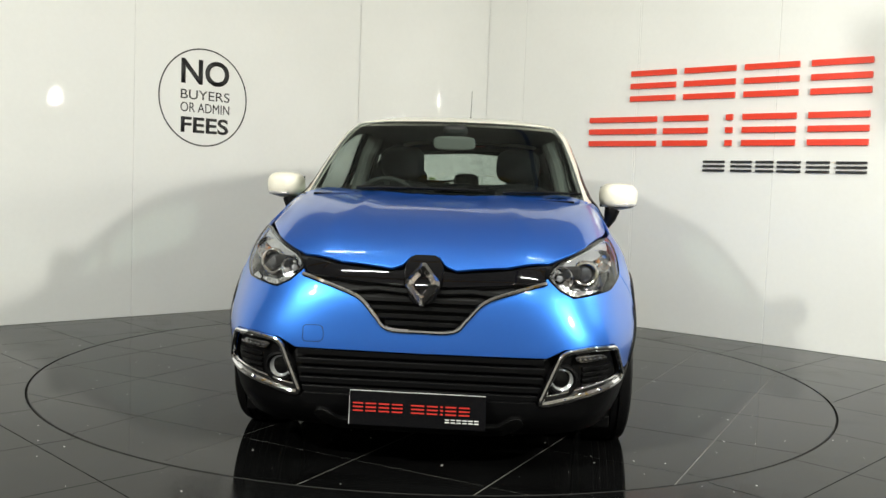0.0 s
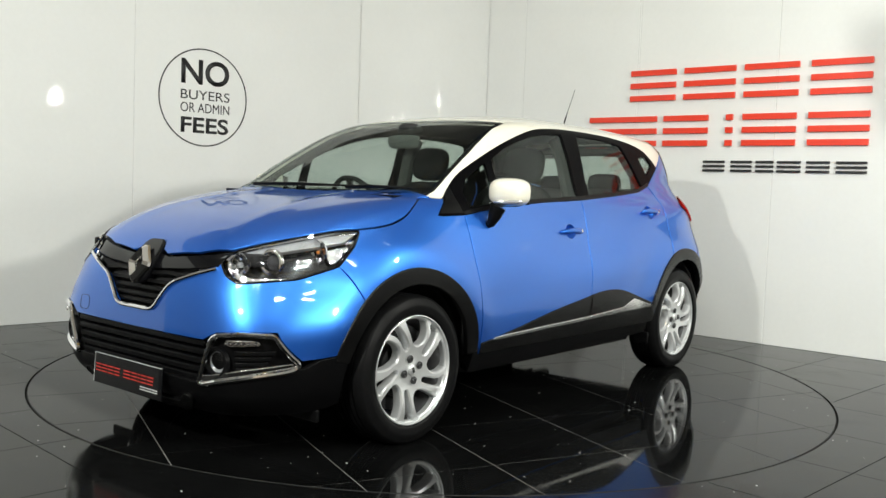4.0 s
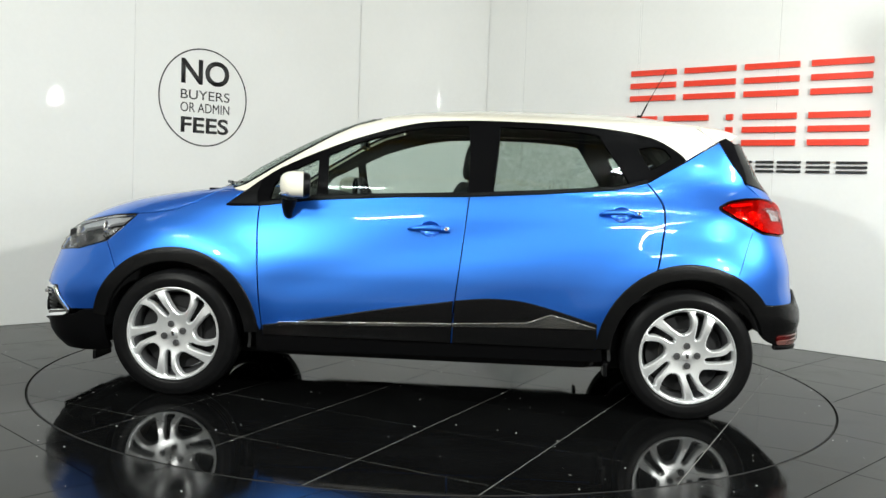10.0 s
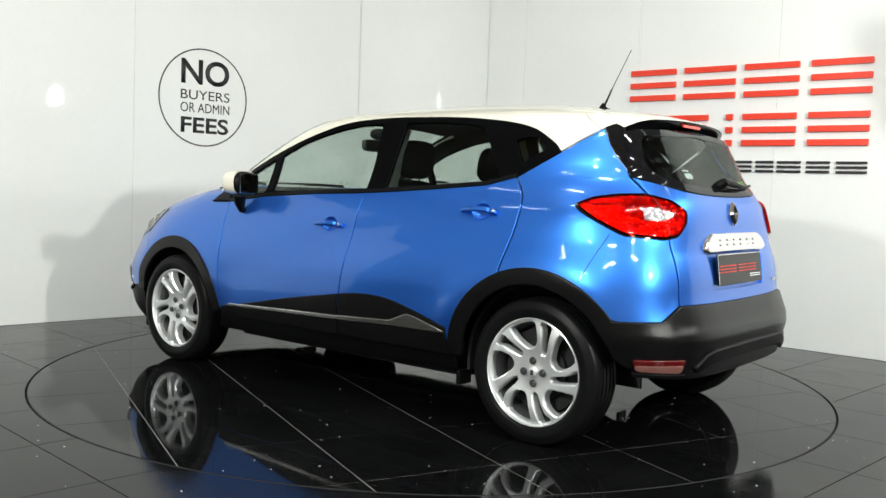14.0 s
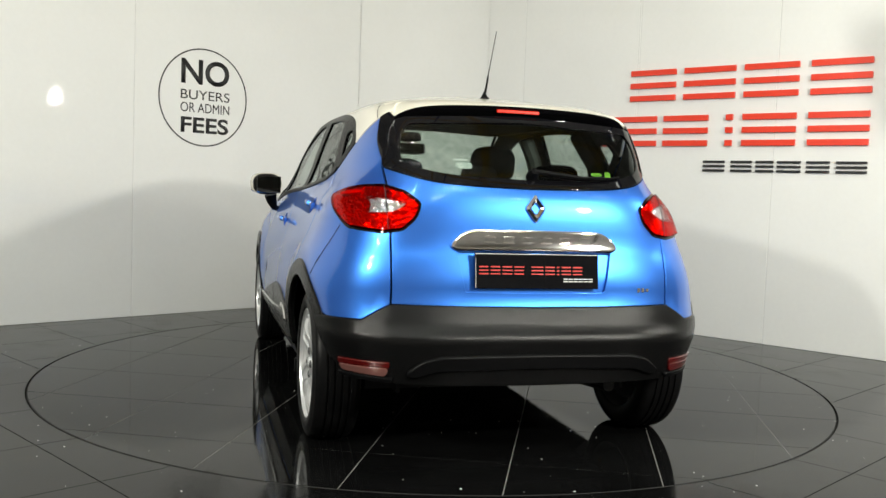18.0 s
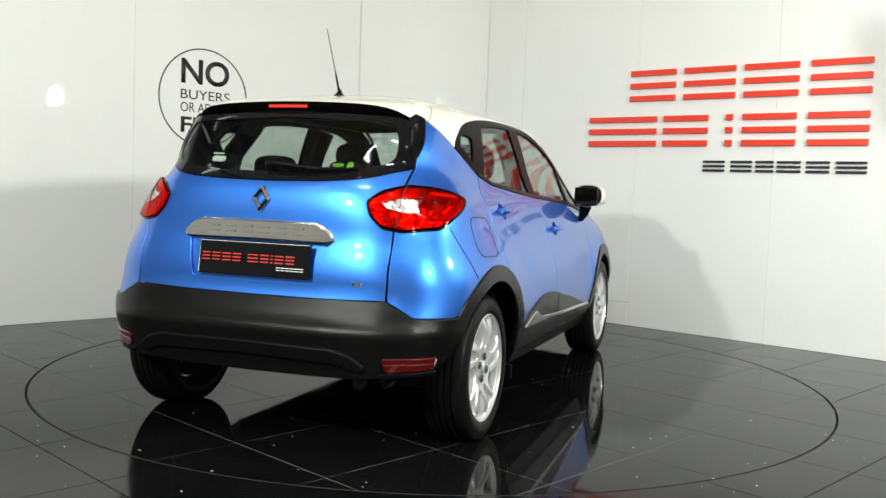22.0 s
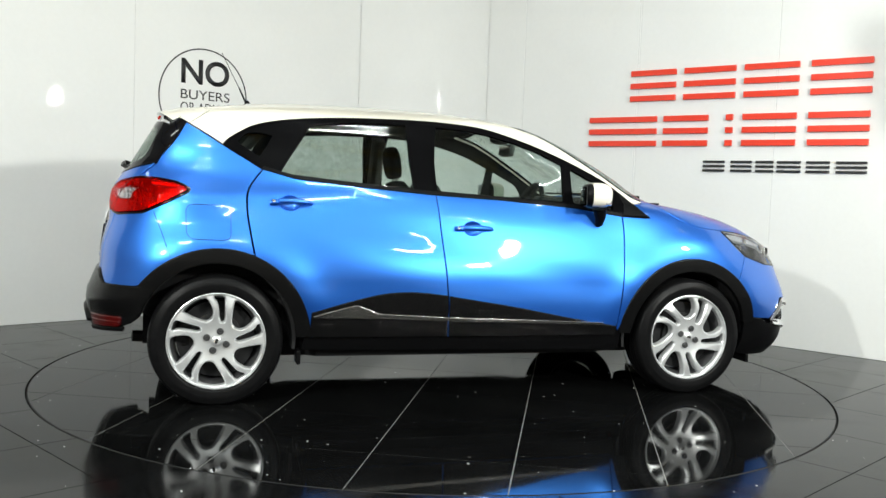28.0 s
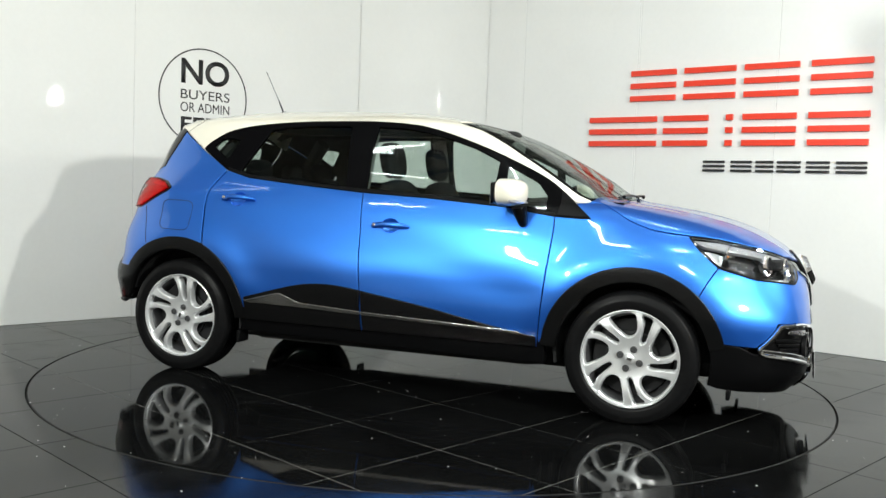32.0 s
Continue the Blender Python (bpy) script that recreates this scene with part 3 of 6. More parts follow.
N_F = curve((0.14, 6.2), (0.50, 6.2), (0.70, 4.9), (0.92, 4.6), (1.02, 5.0), (1.075, 6.2), (1.13, 7.4), (1.40, 7.4), (1.47, 6.2), (1.52, 4.2), (1.567, 3.0))
N_R = curve((0.14, 4.8), (0.62, 6.0), (0.85, 6.2), (1.05, 5.6), (1.18, 5.4), (1.30, 6.4), (1.42, 7.0), (1.48, 6.0), (1.52, 4.5), (1.567, 3.0))
Z_TOP = 1.5669


def bell(x, c, w):
    return np.exp(-((x - c) / w) ** 2)


def puff(x, z):
    """How far the flank stands out from its plain form."""
    x, z = np.asarray(x, float), np.asarray(z, float)
    d = 0.0 * x
    for cx, amount in ((1.303, 0.016), (-1.303, 0.016)):
        r = np.hypot(x - cx, z - 0.325)
        t = np.clip((z - 0.34) / 0.24, 0, 1)
        d = d + amount * bell(r, 0.47, 0.10) * t * t * (3 - 2 * t)
    # broad shoulders over the wheels
    d = d + 0.026 * bell(x, -1.52, 0.42) * bell(z, 0.76, 0.24) + 0.020 * bell(x, 1.50, 0.36) * bell(z, 0.74, 0.22)
    d = d + 0.030 * bell(x, -1.48, 0.22) * bell(z, 1.03, 0.10)
    d = d + 0.014 * bell(x, 1.42, 0.25) * bell(z, 0.88, 0.08)
    # the rear haunch rises from the sill to the back window; a hollow lies over it
    s = (z - 0.52) * 0.90 + (x + 0.10) * 0.43
    run = 1 / (1 + np.exp((x - 0.15) / 0.12)) / (1 + np.exp(-(x + 1.35) / 0.10))
    d = d + run * 0.009 * bell(s, 0.0, 0.15) * bell(z, 0.72, 0.28)
    # a long hollow sweeps down from the rear window to the foot of the front wing
    run = 1 / (1 + np.exp((x - 0.86) / 0.07)) / (1 + np.exp(-(x + 0.92) / 0.10))
    d = d - run * 0.0065 * bell(z, 0.81 - 0.28 * x, 0.105)
    # hollow along the front door
    run = 1 / (1 + np.exp((x - 0.80) / 0.08)) / (1 + np.exp(-(x + 0.15) / 0.12))
    d = d - run * 0.003 * bell(z, 0.64 + 0.08 * (x - 0.4), 0.12)
    # crease under the windows
    run = 1 / (1 + np.exp((x - 1.0) / 0.10)) / (1 + np.exp(-(x + 1.5) / 0.12))
    d = d + run * 0.003 * bell(z, 0.945 - 0.06 * x, 0.06)
    return d * (np.abs(x) < 1.95)


def sup(a, b, n):
    return np.power(np.clip(1 - np.power(np.clip(np.abs(a / b), 0, 1), n), 1e-9, 1), 1 / n)


def side_y(x, z):
    c = MID(z)
    front = x >= c
    ax = np.where(front, NOSE(z) - c, c - TAIL(z))
    n = np.where(front, N_F(z), N_R(z))
    return WIDE(z) * sup(x - c, ax, n) + puff(x, z)


def end_x(y, z, front=True):
    c = MID(z)
    return c + (NOSE(z) - c) * sup(y, WIDE(z), N_F(z)) if front else c - (c - TAIL(z)) * sup(y, WIDE(z), N_R(z))


def top_z(x, y):
    x, y = np.asarray(x, float), np.asarray(y, float)
    lo, hi = np.full(x.shape, 0.72), np.full(x.shape, Z_TOP)
    for _ in range(34):
        mid = (lo + hi) / 2
        c = MID(mid)
        front = x >= c
        ax = np.where(front, NOSE(mid) - c, c - TAIL(mid))
        n = np.where(front, N_F(mid), N_R(mid))
        val = np.power(np.abs(x - c) / ax, n) + np.power(np.abs(y) / WIDE(mid), n)
        lo, hi = np.where(val < 1, mid, lo), np.where(val < 1, hi, mid)
    z = (lo + hi) / 2
    # two soft ridges on the bonnet
    z = z + 0.006 * bell(np.abs(y), 0.30 + 0.12 * (x - 1.1), 0.05) * (x > 1.05) * np.clip((x - 1.08) / 0.15, 0, 1) * np.clip((2.02 - x) / 0.2, 0, 1)
    return z


def wrap_p(u, z):
    phi = np.asarray(u, float) / 1.4
    z = np.asarray(z, float)
    c, s = np.cos(phi), np.sin(phi)
    m = MID(z)
    front = c >= 0
    ax = np.where(front, NOSE(z) - m, m - TAIL(z))
    n = np.where(front, N_F(z), N_R(z))
    r = np.power(np.power(np.abs(c), n) + np.power(np.abs(s), n), -1 / n)
    x, y = m + ax * r * c, WIDE(z) * r * s
    w = np.clip((np.abs(y) - 0.60) / 0.13, 0, 1)
    y = y + np.sign(y) * puff(x, z) * w * w * (3 - 2 * w)
    return np.stack([x, y, z], -1)


CHARTS = {
    "wrap": wrap_p,
    "wrapr": lambda u, v: wrap_p(np.asarray(u) + 1.4 * math.pi, v),
    "side": lambda u, v: np.stack([u, side_y(u, v), v], -1),
    "front": lambda u, v: np.stack([end_x(u, v), u, v], -1),
    "rear": lambda u, v: np.stack([end_x(u, v, False), u, v], -1),
    "top": lambda u, v: np.stack([u, v, top_z(u, v)], -1),
}


def to_chart(kind, spec):
    """A spec is ('s', x, z) on the flank, ('f', y, z) on the front, ('r', y, z) on the rear, ('t', x, y) from above."""
    k, a, b = spec
    if k == "S":
        u, v = to_chart(kind, ("s", a, b))
        return (u, -v) if kind == "top" else (-u, v)
    if kind == "wrapr":
        u, v = to_chart("wrap", spec)
        return (u - 1.4 * math.pi if u > 0 else u + 1.4 * math.pi), v
    if kind == "top":
        if k == "t":
            return a, b
        if k == "s":
            return a, float(side_y(np.array(a), np.array(b)) - puff(a, b))
        return float(end_x(a, b, k == "f")), a
    if kind == "side":
        return (a, b) if k == "s" else (float(end_x(a, b, k == "f")), b)
    if kind in ("front", "rear"):
        return a, b
    m = float(MID(b))
    if k == "s":
        x, y = a, float(side_y(np.array(a), np.array(b)) - puff(a, b))
    else:
        x, y = float(end_x(a, b, k == "f")), a
    ax = float(NOSE(b)) - m if x >= m else m - float(TAIL(b))
    return 1.4 * math.atan2(y / float(WIDE(b)), (x - m) / ax), b


def smooth(pts, k=6):
    """A rounder line through points of one kind."""
    kind, p = pts[0][0], np.array([q[1:] for q in pts], float)
    out = []
    for i in range(len(p) - 1):
        a, b, c, d = p[max(i - 1, 0)], p[i], p[i + 1], p[min(i + 2, len(p) - 1)]
        for j in range(k):
            t = j / k
            q = 0.5 * (2 * b + (c - a) * t + (2 * a - 5 * b + 4 * c - d) * t * t + (3 * b - a - 3 * c + d) * t ** 3)
            out.append((kind, *q))
    return out + [pts[-1]]


def arc(cx, cz, r, a0, a1, n=18):
    return [("s", cx + r * math.cos(radians(a0 + (a1 - a0) * k / n)), cz + r * math.sin(radians(a0 + (a1 - a0) * k / n))) for k in range(n + 1)]


def outline(kind, specs, step=0.03):
    """A dense closed outline in the chart."""
    out = []
    for i, p in enumerate(specs):
        q = specs[(i + 1) % len(specs)]
        a, b = np.array(to_chart(kind, p)), np.array(to_chart(kind, q))
        n = max(1, int(np.linalg.norm(b - a) / step))
        same = p[0] == q[0]
        for k in range(n):
            t = k / n
            if same:
                out.append(to_chart(kind, (p[0], p[1] + (q[1] - p[1]) * t, p[2] + (q[2] - p[2]) * t)))
            else:
                out.append(tuple(a + (b - a) * t))
    out = np.array(out)
    keep = np.linalg.norm(out - np.roll(out, 1, 0), axis=1) > 1e-5
    return out[keep]


def rounded(loop, times=2):
    """An outline with its corners cut round."""
    for _ in range(times):
        nxt = np.roll(loop, -1, 0)
        loop = np.stack([loop * 0.75 + nxt * 0.25, loop * 0.25 + nxt * 0.75], 1).reshape(-1, 2)
    return loop


def frame_at(kind, uv):
    """Points on the skin and the ways out of it."""
    fn = CHARTS[kind]
    e = 2e-3
    u, v = uv[:, 0], uv[:, 1]
    P = fn(u, v)
    du, dv = fn(u + e, v) - fn(u - e, v), fn(u, v + e) - fn(u, v - e)
    n = np.cross(du, dv)
    n /= np.maximum(np.linalg.norm(n, axis=1, keepdims=True), 1e-12)
    out = P - np.array([-0.1, 0, 0.6])
    out[:, 0] *= 0.5
    flip = (n * out).sum(1) < 0
    n[flip] *= -1
    return P, n


def skin(name, kind, loops, material, parent, label="", off=0.0, thick=0.012, step=0.045, inner=None, mirror=False, lip=0.0022):
    """A panel of the skin: outer sheet, rolled edge and inner sheet. loops are chart outlines; the first is the rim, the rest holes."""
    uv, tri = fill(loops, step)
    P, N = frame_at(kind, uv)
    n = len(uv)
    # face the triangles outwards
    a, b, c = P[tri[:, 0]], P[tri[:, 1]], P[tri[:, 2]]
    bad = (np.cross(b - a, c - a) * N[tri[:, 0]]).sum(1) < 0
    tri = np.where(bad[:, None], tri[:, ::-1], tri)
    outer = P + N * off
    verts, norms, faces, slots = [*outer], [*N], [tuple(t) for t in tri], [0] * len(tri)
    inn = P + N * (off - thick)
    verts += [*inn]
    norms += [*(-N)]
    faces += [tuple(n + t[::-1]) for t in tri]
    slots += [1] * len(tri)
    for li, l in enumerate(loops):
        l = np.asarray(l)
        lp, ln = frame_at(kind, l)
        k = len(l)
        t = np.roll(lp, -1, 0) - np.roll(lp, 1, 0)
        away = np.cross(t, ln)
        away /= np.maximum(np.linalg.norm(away, axis=1, keepdims=True), 1e-9)
        # the way off the sheet: test by stepping
        ar = 0.5 * float(np.sum(l[:, 0] * np.roll(l[:, 1], -1) - np.roll(l[:, 0], -1) * l[:, 1]))
        chart_n = np.cross(CHARTS[kind](l[:1, 0] + 1e-3, l[:1, 1]) - lp[:1], CHARTS[kind](l[:1, 0], l[:1, 1] + 1e-3) - lp[:1])
        sgn = np.sign(ar) * np.sign((chart_n * ln[:1]).sum())
        away *= sgn * (1 if li == 0 else -1)
        k0 = len(verts)
        rows = [lp + ln * off, lp + away * lip * 0.7 + ln * (off - lip * 0.7), lp + away * lip + ln * (off - lip * 2.2), lp + away * lip + ln * (off - thick)]
        nr = [ln, (ln + away) / 1.414, away, away]
        for rw, nn in zip(rows, nr):
            verts += [*rw]
            norms += [*nn]
        for r in range(3):
            for i in range(k):
                j = (i + 1) % k
                q = (k0 + r * k + i, k0 + r * k + j, k0 + (r + 1) * k + j, k0 + (r + 1) * k + i)
                faces.append(q)
                slots.append(0)
        # turn the edge faces so that they look off the sheet
        f0 = len(faces) - 3 * k
        V = np.array([verts[x] for x in faces[f0]])
        if np.dot(np.cross(V[1] - V[0], V[2] - V[0]), away[0] + ln[0]) < 0:
            for x in range(f0, len(faces)):
                faces[x] = faces[x][::-1]
    verts, norms = np.array(verts), np.array(norms)
    made = []
    for side in ((1, -1) if mirror else (1,)):
        vv, nn = verts.copy(), norms.copy()
        ff = faces
        if side < 0:
            vv[:, 1] *= -1
            nn[:, 1] *= -1
            ff = [f[::-1] for f in faces]
        ob = mesh_ob(name, vv, ff, [material, inner or DARK], slots, nn)
        ob.parent = parent
        if label:
            tagged(ob, label)
        made.append(ob)
    return made


def both(specs):
    """A half outline from the middle line out and back, made whole."""
    turned = {"s": lambda a, b: ("S", a, b), "t": lambda a, b: ("t", a, -b)}
    return specs + [turned[k](a, b) if k in turned else (k, -a, b) for k, a, b in specs[::-1]]


# ---- the car ----
car = tagged(new("car"), "bright blue crossover car with cream roof on the turntable", "car")
AF, AR, AZ = 1.303, -1.303, 0.325
RF, RR = 0.437, 0.452


def loop(kind, specs, step=0.03, rnd=0):
    l = outline(kind, specs, step)
    return rounded(l, rnd) if rnd else l


# shared lines
DOOR_F = smooth([("s", 0.84, 0.335), ("s", 0.850, 0.45), ("s", 0.872, 0.70), ("s", 0.888, 0.90), ("s", 0.888, 0.994)])
GAP_B = smooth([("s", -0.118, 0.335), ("s", -0.125, 0.45), ("s", -0.160, 0.80), ("s", -0.186, 1.078)])
BELT = [("s", 0.888, 0.994), ("s", 0.61, 1.033), ("s", 0.20, 1.062), ("s", -0.186, 1.078), ("s", -0.60, 1.108), ("s", -0.93, 1.138), ("s", -1.085, 1.178)]
DOOR_R = smooth([("s", -1.085, 1.178), ("s", -1.155, 1.08), ("s", -1.165, 0.98), ("s", -1.148, 0.86), ("s", -1.128, 0.752)])
HOOD_EDGE = smooth([("s", 1.045, 1.071), ("s", 1.10, 1.069), ("s", 1.15, 1.050), ("s", 1.21, 1.017), ("s", 1.265, 0.987), ("s", 1.345, 0.957), ("s", 1.42, 0.942), ("s", 1.49, 0.934), ("s", 1.54, 0.930)])
HOOD_NOSE = [("f", 0.475, 0.838), ("f", 0.32, 0.818), ("f", 0.125, 0.800), ("f", 0.085, 0.815), ("f", 0.055, 0.848)]
DLO_TOP = smooth([("s", 1.068, 0.992), ("s", 0.95, 1.09), ("s", 0.83, 1.178), ("s", 0.70, 1.243), ("s", 0.56, 1.304), ("s", 0.42, 1.358), ("s", 0.28, 1.404), ("s", 0.16, 1.437), ("s", 0.03, 1.460), ("s", -0.19, 1.474),
                  ("s", -0.45, 1.474), ("s", -0.70, 1.466), ("s", -0.91, 1.448), ("s", -1.05, 1.426), ("s", -1.14, 1.400), ("s", -1.21, 1.362), ("s", -1.258, 1.330), ("s", -1.285, 1.302)])
G = 0.0049


def shrink(l, d):
    """An outline drawn in by d."""
    l = np.asarray(l)
    t = np.roll(l, -1, 0) - np.roll(l, 1, 0)
    n = np.stack([-t[:, 1], t[:, 0]], 1)
    n /= np.maximum(np.linalg.norm(n, axis=1, keepdims=True), 1e-9)
    ar = 0.5 * float(np.sum(l[:, 0] * np.roll(l[:, 1], -1) - np.roll(l[:, 0], -1) * l[:, 1]))
    return l + n * d * (1 if ar > 0 else -1)


# bonnet
ends = [np.array(to_chart("wrap", q)) for q in (("s", 1.78, 0.898), HOOD_NOSE[0])]
over_lamp = [wrap_p(*(ends[0] + (ends[1] - ends[0]) * k / 9)) for k in range(1, 9)]
half = [("t", 1.165, 0.0), ("t", 1.155, 0.2), ("t", 1.125, 0.45)] + HOOD_EDGE + [("s", 1.66, 0.920), ("s", 1.78, 0.898)] + [("t", float(p[0]), float(p[1])) for p in over_lamp] + HOOD_NOSE
l = np.array([np.array(to_chart("top", q)) for q in half])
# denser along the line
dense = []
for a, b in zip(l, l[1:]):
    n = max(1, int(np.linalg.norm(b - a) / 0.03))
    dense += [a + (b - a) * k / n for k in range(n)]
dense.append(l[-1])
dense = np.array(dense)
hood_loop = np.concatenate([dense, (dense * np.array([1, -1]))[::-1][:-1]])
skin("bonnet", "top", [shrink(hood_loop, 0.0012)], BLUE, car, "metallic blue bonnet", step=0.05)

# front wings
wing = [("s", 0.855, 0.36)] + DOOR_F[3:] + [("s", 1.068, 0.988), ("s", 1.0, 1.045), ("s", 0.985, 1.066)] + HOOD_EDGE + [("s", 1.545, 0.922), ("s", 1.60, 0.86), ("s", 1.688, 0.783), ("s", 1.655, 0.73), ("s", 1.61, 0.645)]
wing += arc(AF, AZ, RF, 46, 170, 22)
skin("front_wing", "side", [shrink(loop("side", wing), G)], BLUE, car, "metallic blue front wing", mirror=True)

# doors
front_door = DOOR_F + BELT[1:3] + GAP_B[::-1]
rear_door = GAP_B + BELT[4:6] + DOOR_R + arc(AR, AZ, RR, 67, 8, 12) + [("s", -0.852, 0.335)]
CUPS = {"front_door": (0.005, 0.906), "rear_door": (-0.955, 1.012)}


def oval(cx, cz, rx, rz, n=32):
    return np.array([(cx + rx * math.cos(2 * math.pi * k / n), cz + rz * math.sin(2 * math.pi * k / n)) for k in range(n)])


for nm, sp in (("front_door", front_door), ("rear_door", rear_door)):
    made = skin(nm, "side", [shrink(loop("side", sp), G), oval(*CUPS[nm], 0.052, 0.040)], BLUE, car, "metallic blue " + nm.replace("_", " "), mirror=True)
    if nm == "front_door":
        front_doors = made
    else:
        rear_doors = made

# rear quarters
TAIL_LAMP = [("s", -1.435, 1.062), ("s", -1.50, 1.096), ("s", -1.59, 1.112), ("r", 0.60, 1.116), ("r", 0.53, 1.092), ("r", 0.474, 1.048), ("r", 0.492, 0.995), ("r", 0.545, 0.945), ("r", 0.62, 0.932), ("s", -1.66, 0.945), ("s", -1.60, 0.975), ("s", -1.50, 1.025)]
tail_loop = rounded(loop("wrap", TAIL_LAMP), 2)
quarter = DOOR_R[::-1] + [("s", -1.285, 1.296), ("s", -1.36, 1.344), ("s", -1.462, 1.404), ("s", -1.480, 1.376), ("s", -1.505, 1.330), ("s", -1.532, 1.290), ("s", -1.562, 1.254), ("s", -1.585, 1.228), ("r", 0.5945, 1.19), ("r", 0.590, 1.05), ("r", 0.594, 0.80), ("r", 0.595, 0.655), ("r", 0.645, 0.625), ("r", 0.69, 0.592), ("s", -1.70, 0.588)]
quarter += arc(AR, AZ, RR, 143, 67, 16)[:-1]
quarters = skin("rear_quarter", "wrap", [shrink(loop("wrap", quarter), G)], BLUE, car, "metallic blue rear quarter panel", mirror=True)
# tailgate
tg = both(smooth([("r", 0.0, 1.122), ("r", 0.27, 1.128), ("r", 0.45, 1.146), ("r", 0.592, 1.190)], 5) + [("r", 0.588, 1.05), ("r", 0.592, 0.80), ("r", 0.592, 0.655), ("r", 0.3, 0.648), ("r", 0.0, 0.646)])
hole = both([("r", 0.0, 0.876), ("r", 0.335, 0.876), ("r", 0.30, 0.705), ("r", 0.0, 0.700)])
tailgate = skin("tailgate", "rear", [shrink(loop("rear", tg), G), rounded(loop("rear", hole), 1)], BLUE, car, "metallic blue tailgate")[0]
skin("plate_recess", "rear", [rounded(loop("rear", hole), 1)], BLUE, tailgate, "", off=-0.014)

# front bumper, blue upper part
bump = [("f", 0.0, 0.566), ("f", 0.125, 0.572)] + smooth([("f", 0.125, 0.572), ("f", 0.175, 0.620), ("f", 0.235, 0.682), ("f", 0.34, 0.722), ("f", 0.462, 0.752)])[1:] + [("f", 0.47, 0.782), ("f", 0.52, 0.735), ("f", 0.575, 0.708), ("s", 1.86, 0.730), ("s", 1.688, 0.779), ("s", 1.655, 0.726), ("s", 1.61, 0.641)]
bump += arc(AF, AZ, RF, 45, 14, 8) + [("s", 1.80, 0.424), ("f", 0.786, 0.420), ("f", 0.745, 0.535), ("f", 0.65, 0.538), ("f", 0.545, 0.524), ("f", 0.478, 0.490), ("f", 0.0, 0.487)]
skin("front_bumper", "wrap", [shrink(loop("wrap", both(bump)), 0.0012)], BLUE, car, "metallic blue front bumper skin")
# black lower bumper
low = [("f", 0.0, 0.315), ("f", 0.44, 0.315), ("f", 0.452, 0.300), ("f", 0.785, 0.385), ("s", 1.80, 0.418), ("s", 1.735, 0.424)] + arc(AF, AZ, RF - 0.060, 14, -16, 8) + [("s", 1.71, 0.205), ("f", 0.72, 0.195), ("f", 0.4, 0.178), ("f", 0.0, 0.172)]
skin("lower_bumper", "wrap", [loop("wrap", both(low))], BLACK, car, "black plastic lower front bumper", off=0.004, thick=0.02)
lip = both([("f", 0.0, 0.215), ("f", 0.30, 0.222), ("f", 0.36, 0.262), ("f", 0.39, 0.262), ("f", 0.40, 0.238), ("f", 0.33, 0.188), ("f", 0.0, 0.180)])
skin("skid_lip", "front", [rounded(loop("front", lip), 1)], CLAD, car, "dark grey skid plate lip", off=0.022, thick=0.02)

# arch claddings, sills and door cladding
for nm, cx, rr, a0, a1 in (("arch_trim", AF, RF, 11, 176), ("arch_trim", AR, RR, 3, 146)):
    ring_l = arc(cx, AZ, rr + 0.002, a0, a1, 40) + arc(cx, AZ, rr - 0.062, a1, a0, 40)
    skin(nm, "side", [loop("side", ring_l)], CLAD, car, "dark grey plastic wheel arch trim", off=0.009, thick=0.03, step=0.03, mirror=True, lip=0.006)
sill = [("s", 0.872, 0.40), ("s", 0.875, 0.25), ("s", 0.3, 0.258), ("s", -0.5, 0.266), ("s", -0.885, 0.272), ("s", -0.86, 0.40)]
skin("sill", "side", [loop("side", sill)], BLACK, car, "black plastic sill", off=-0.004, mirror=True, thick=0.05)
clad_f = [("s", 0.838, 0.34), ("s", 0.838, 0.392)] + smooth([("s", 0.838, 0.392), ("s", 0.55, 0.440), ("s", 0.25, 0.497), ("s", -0.128, 0.556)])[1:] + [("s", -0.121, 0.34)]
clad_r = [("s", -0.126, 0.34)] + smooth([("s", -0.134, 0.558), ("s", -0.25, 0.572), ("s", -0.36, 0.576), ("s", -0.48, 0.566), ("s", -0.62, 0.534), ("s", -0.845, 0.470)]) + [("s", -0.852, 0.34)]
for doors, sp in ((front_doors, clad_f), (rear_doors, clad_r)):
    for d, ob in zip(doors, skin("door_cladding", "side", [shrink(loop("side", sp), G)], CLAD, car, "dark grey plastic door cladding", off=0.010, mirror=True, lip=0.004)):
        ob.parent = d
strip_f = [("s", 0.765, 0.402), ("s", 0.75, 0.413), ("s", -0.120, 0.442), ("s", -0.119, 0.427)]
strip_r = [("s", -0.126, 0.428), ("s", -0.127, 0.443), ("s", -0.50, 0.462), ("s", -0.575, 0.492), ("s", -0.615, 0.506), ("s", -0.66, 0.497), ("s", -0.835, 0.452), ("s", -0.835, 0.446), ("s", -0.50, 0.440)]
for doors, sp in ((front_doors, strip_f), (rear_doors, strip_r)):
    for d, ob in zip(doors, skin("chrome_strip", "side", [loop("side", sp)], STRIP_CHROME, car, "chrome door strip", off=0.017, mirror=True, lip=0.002, step=0.02, thick=0.008)):
        ob.parent = d

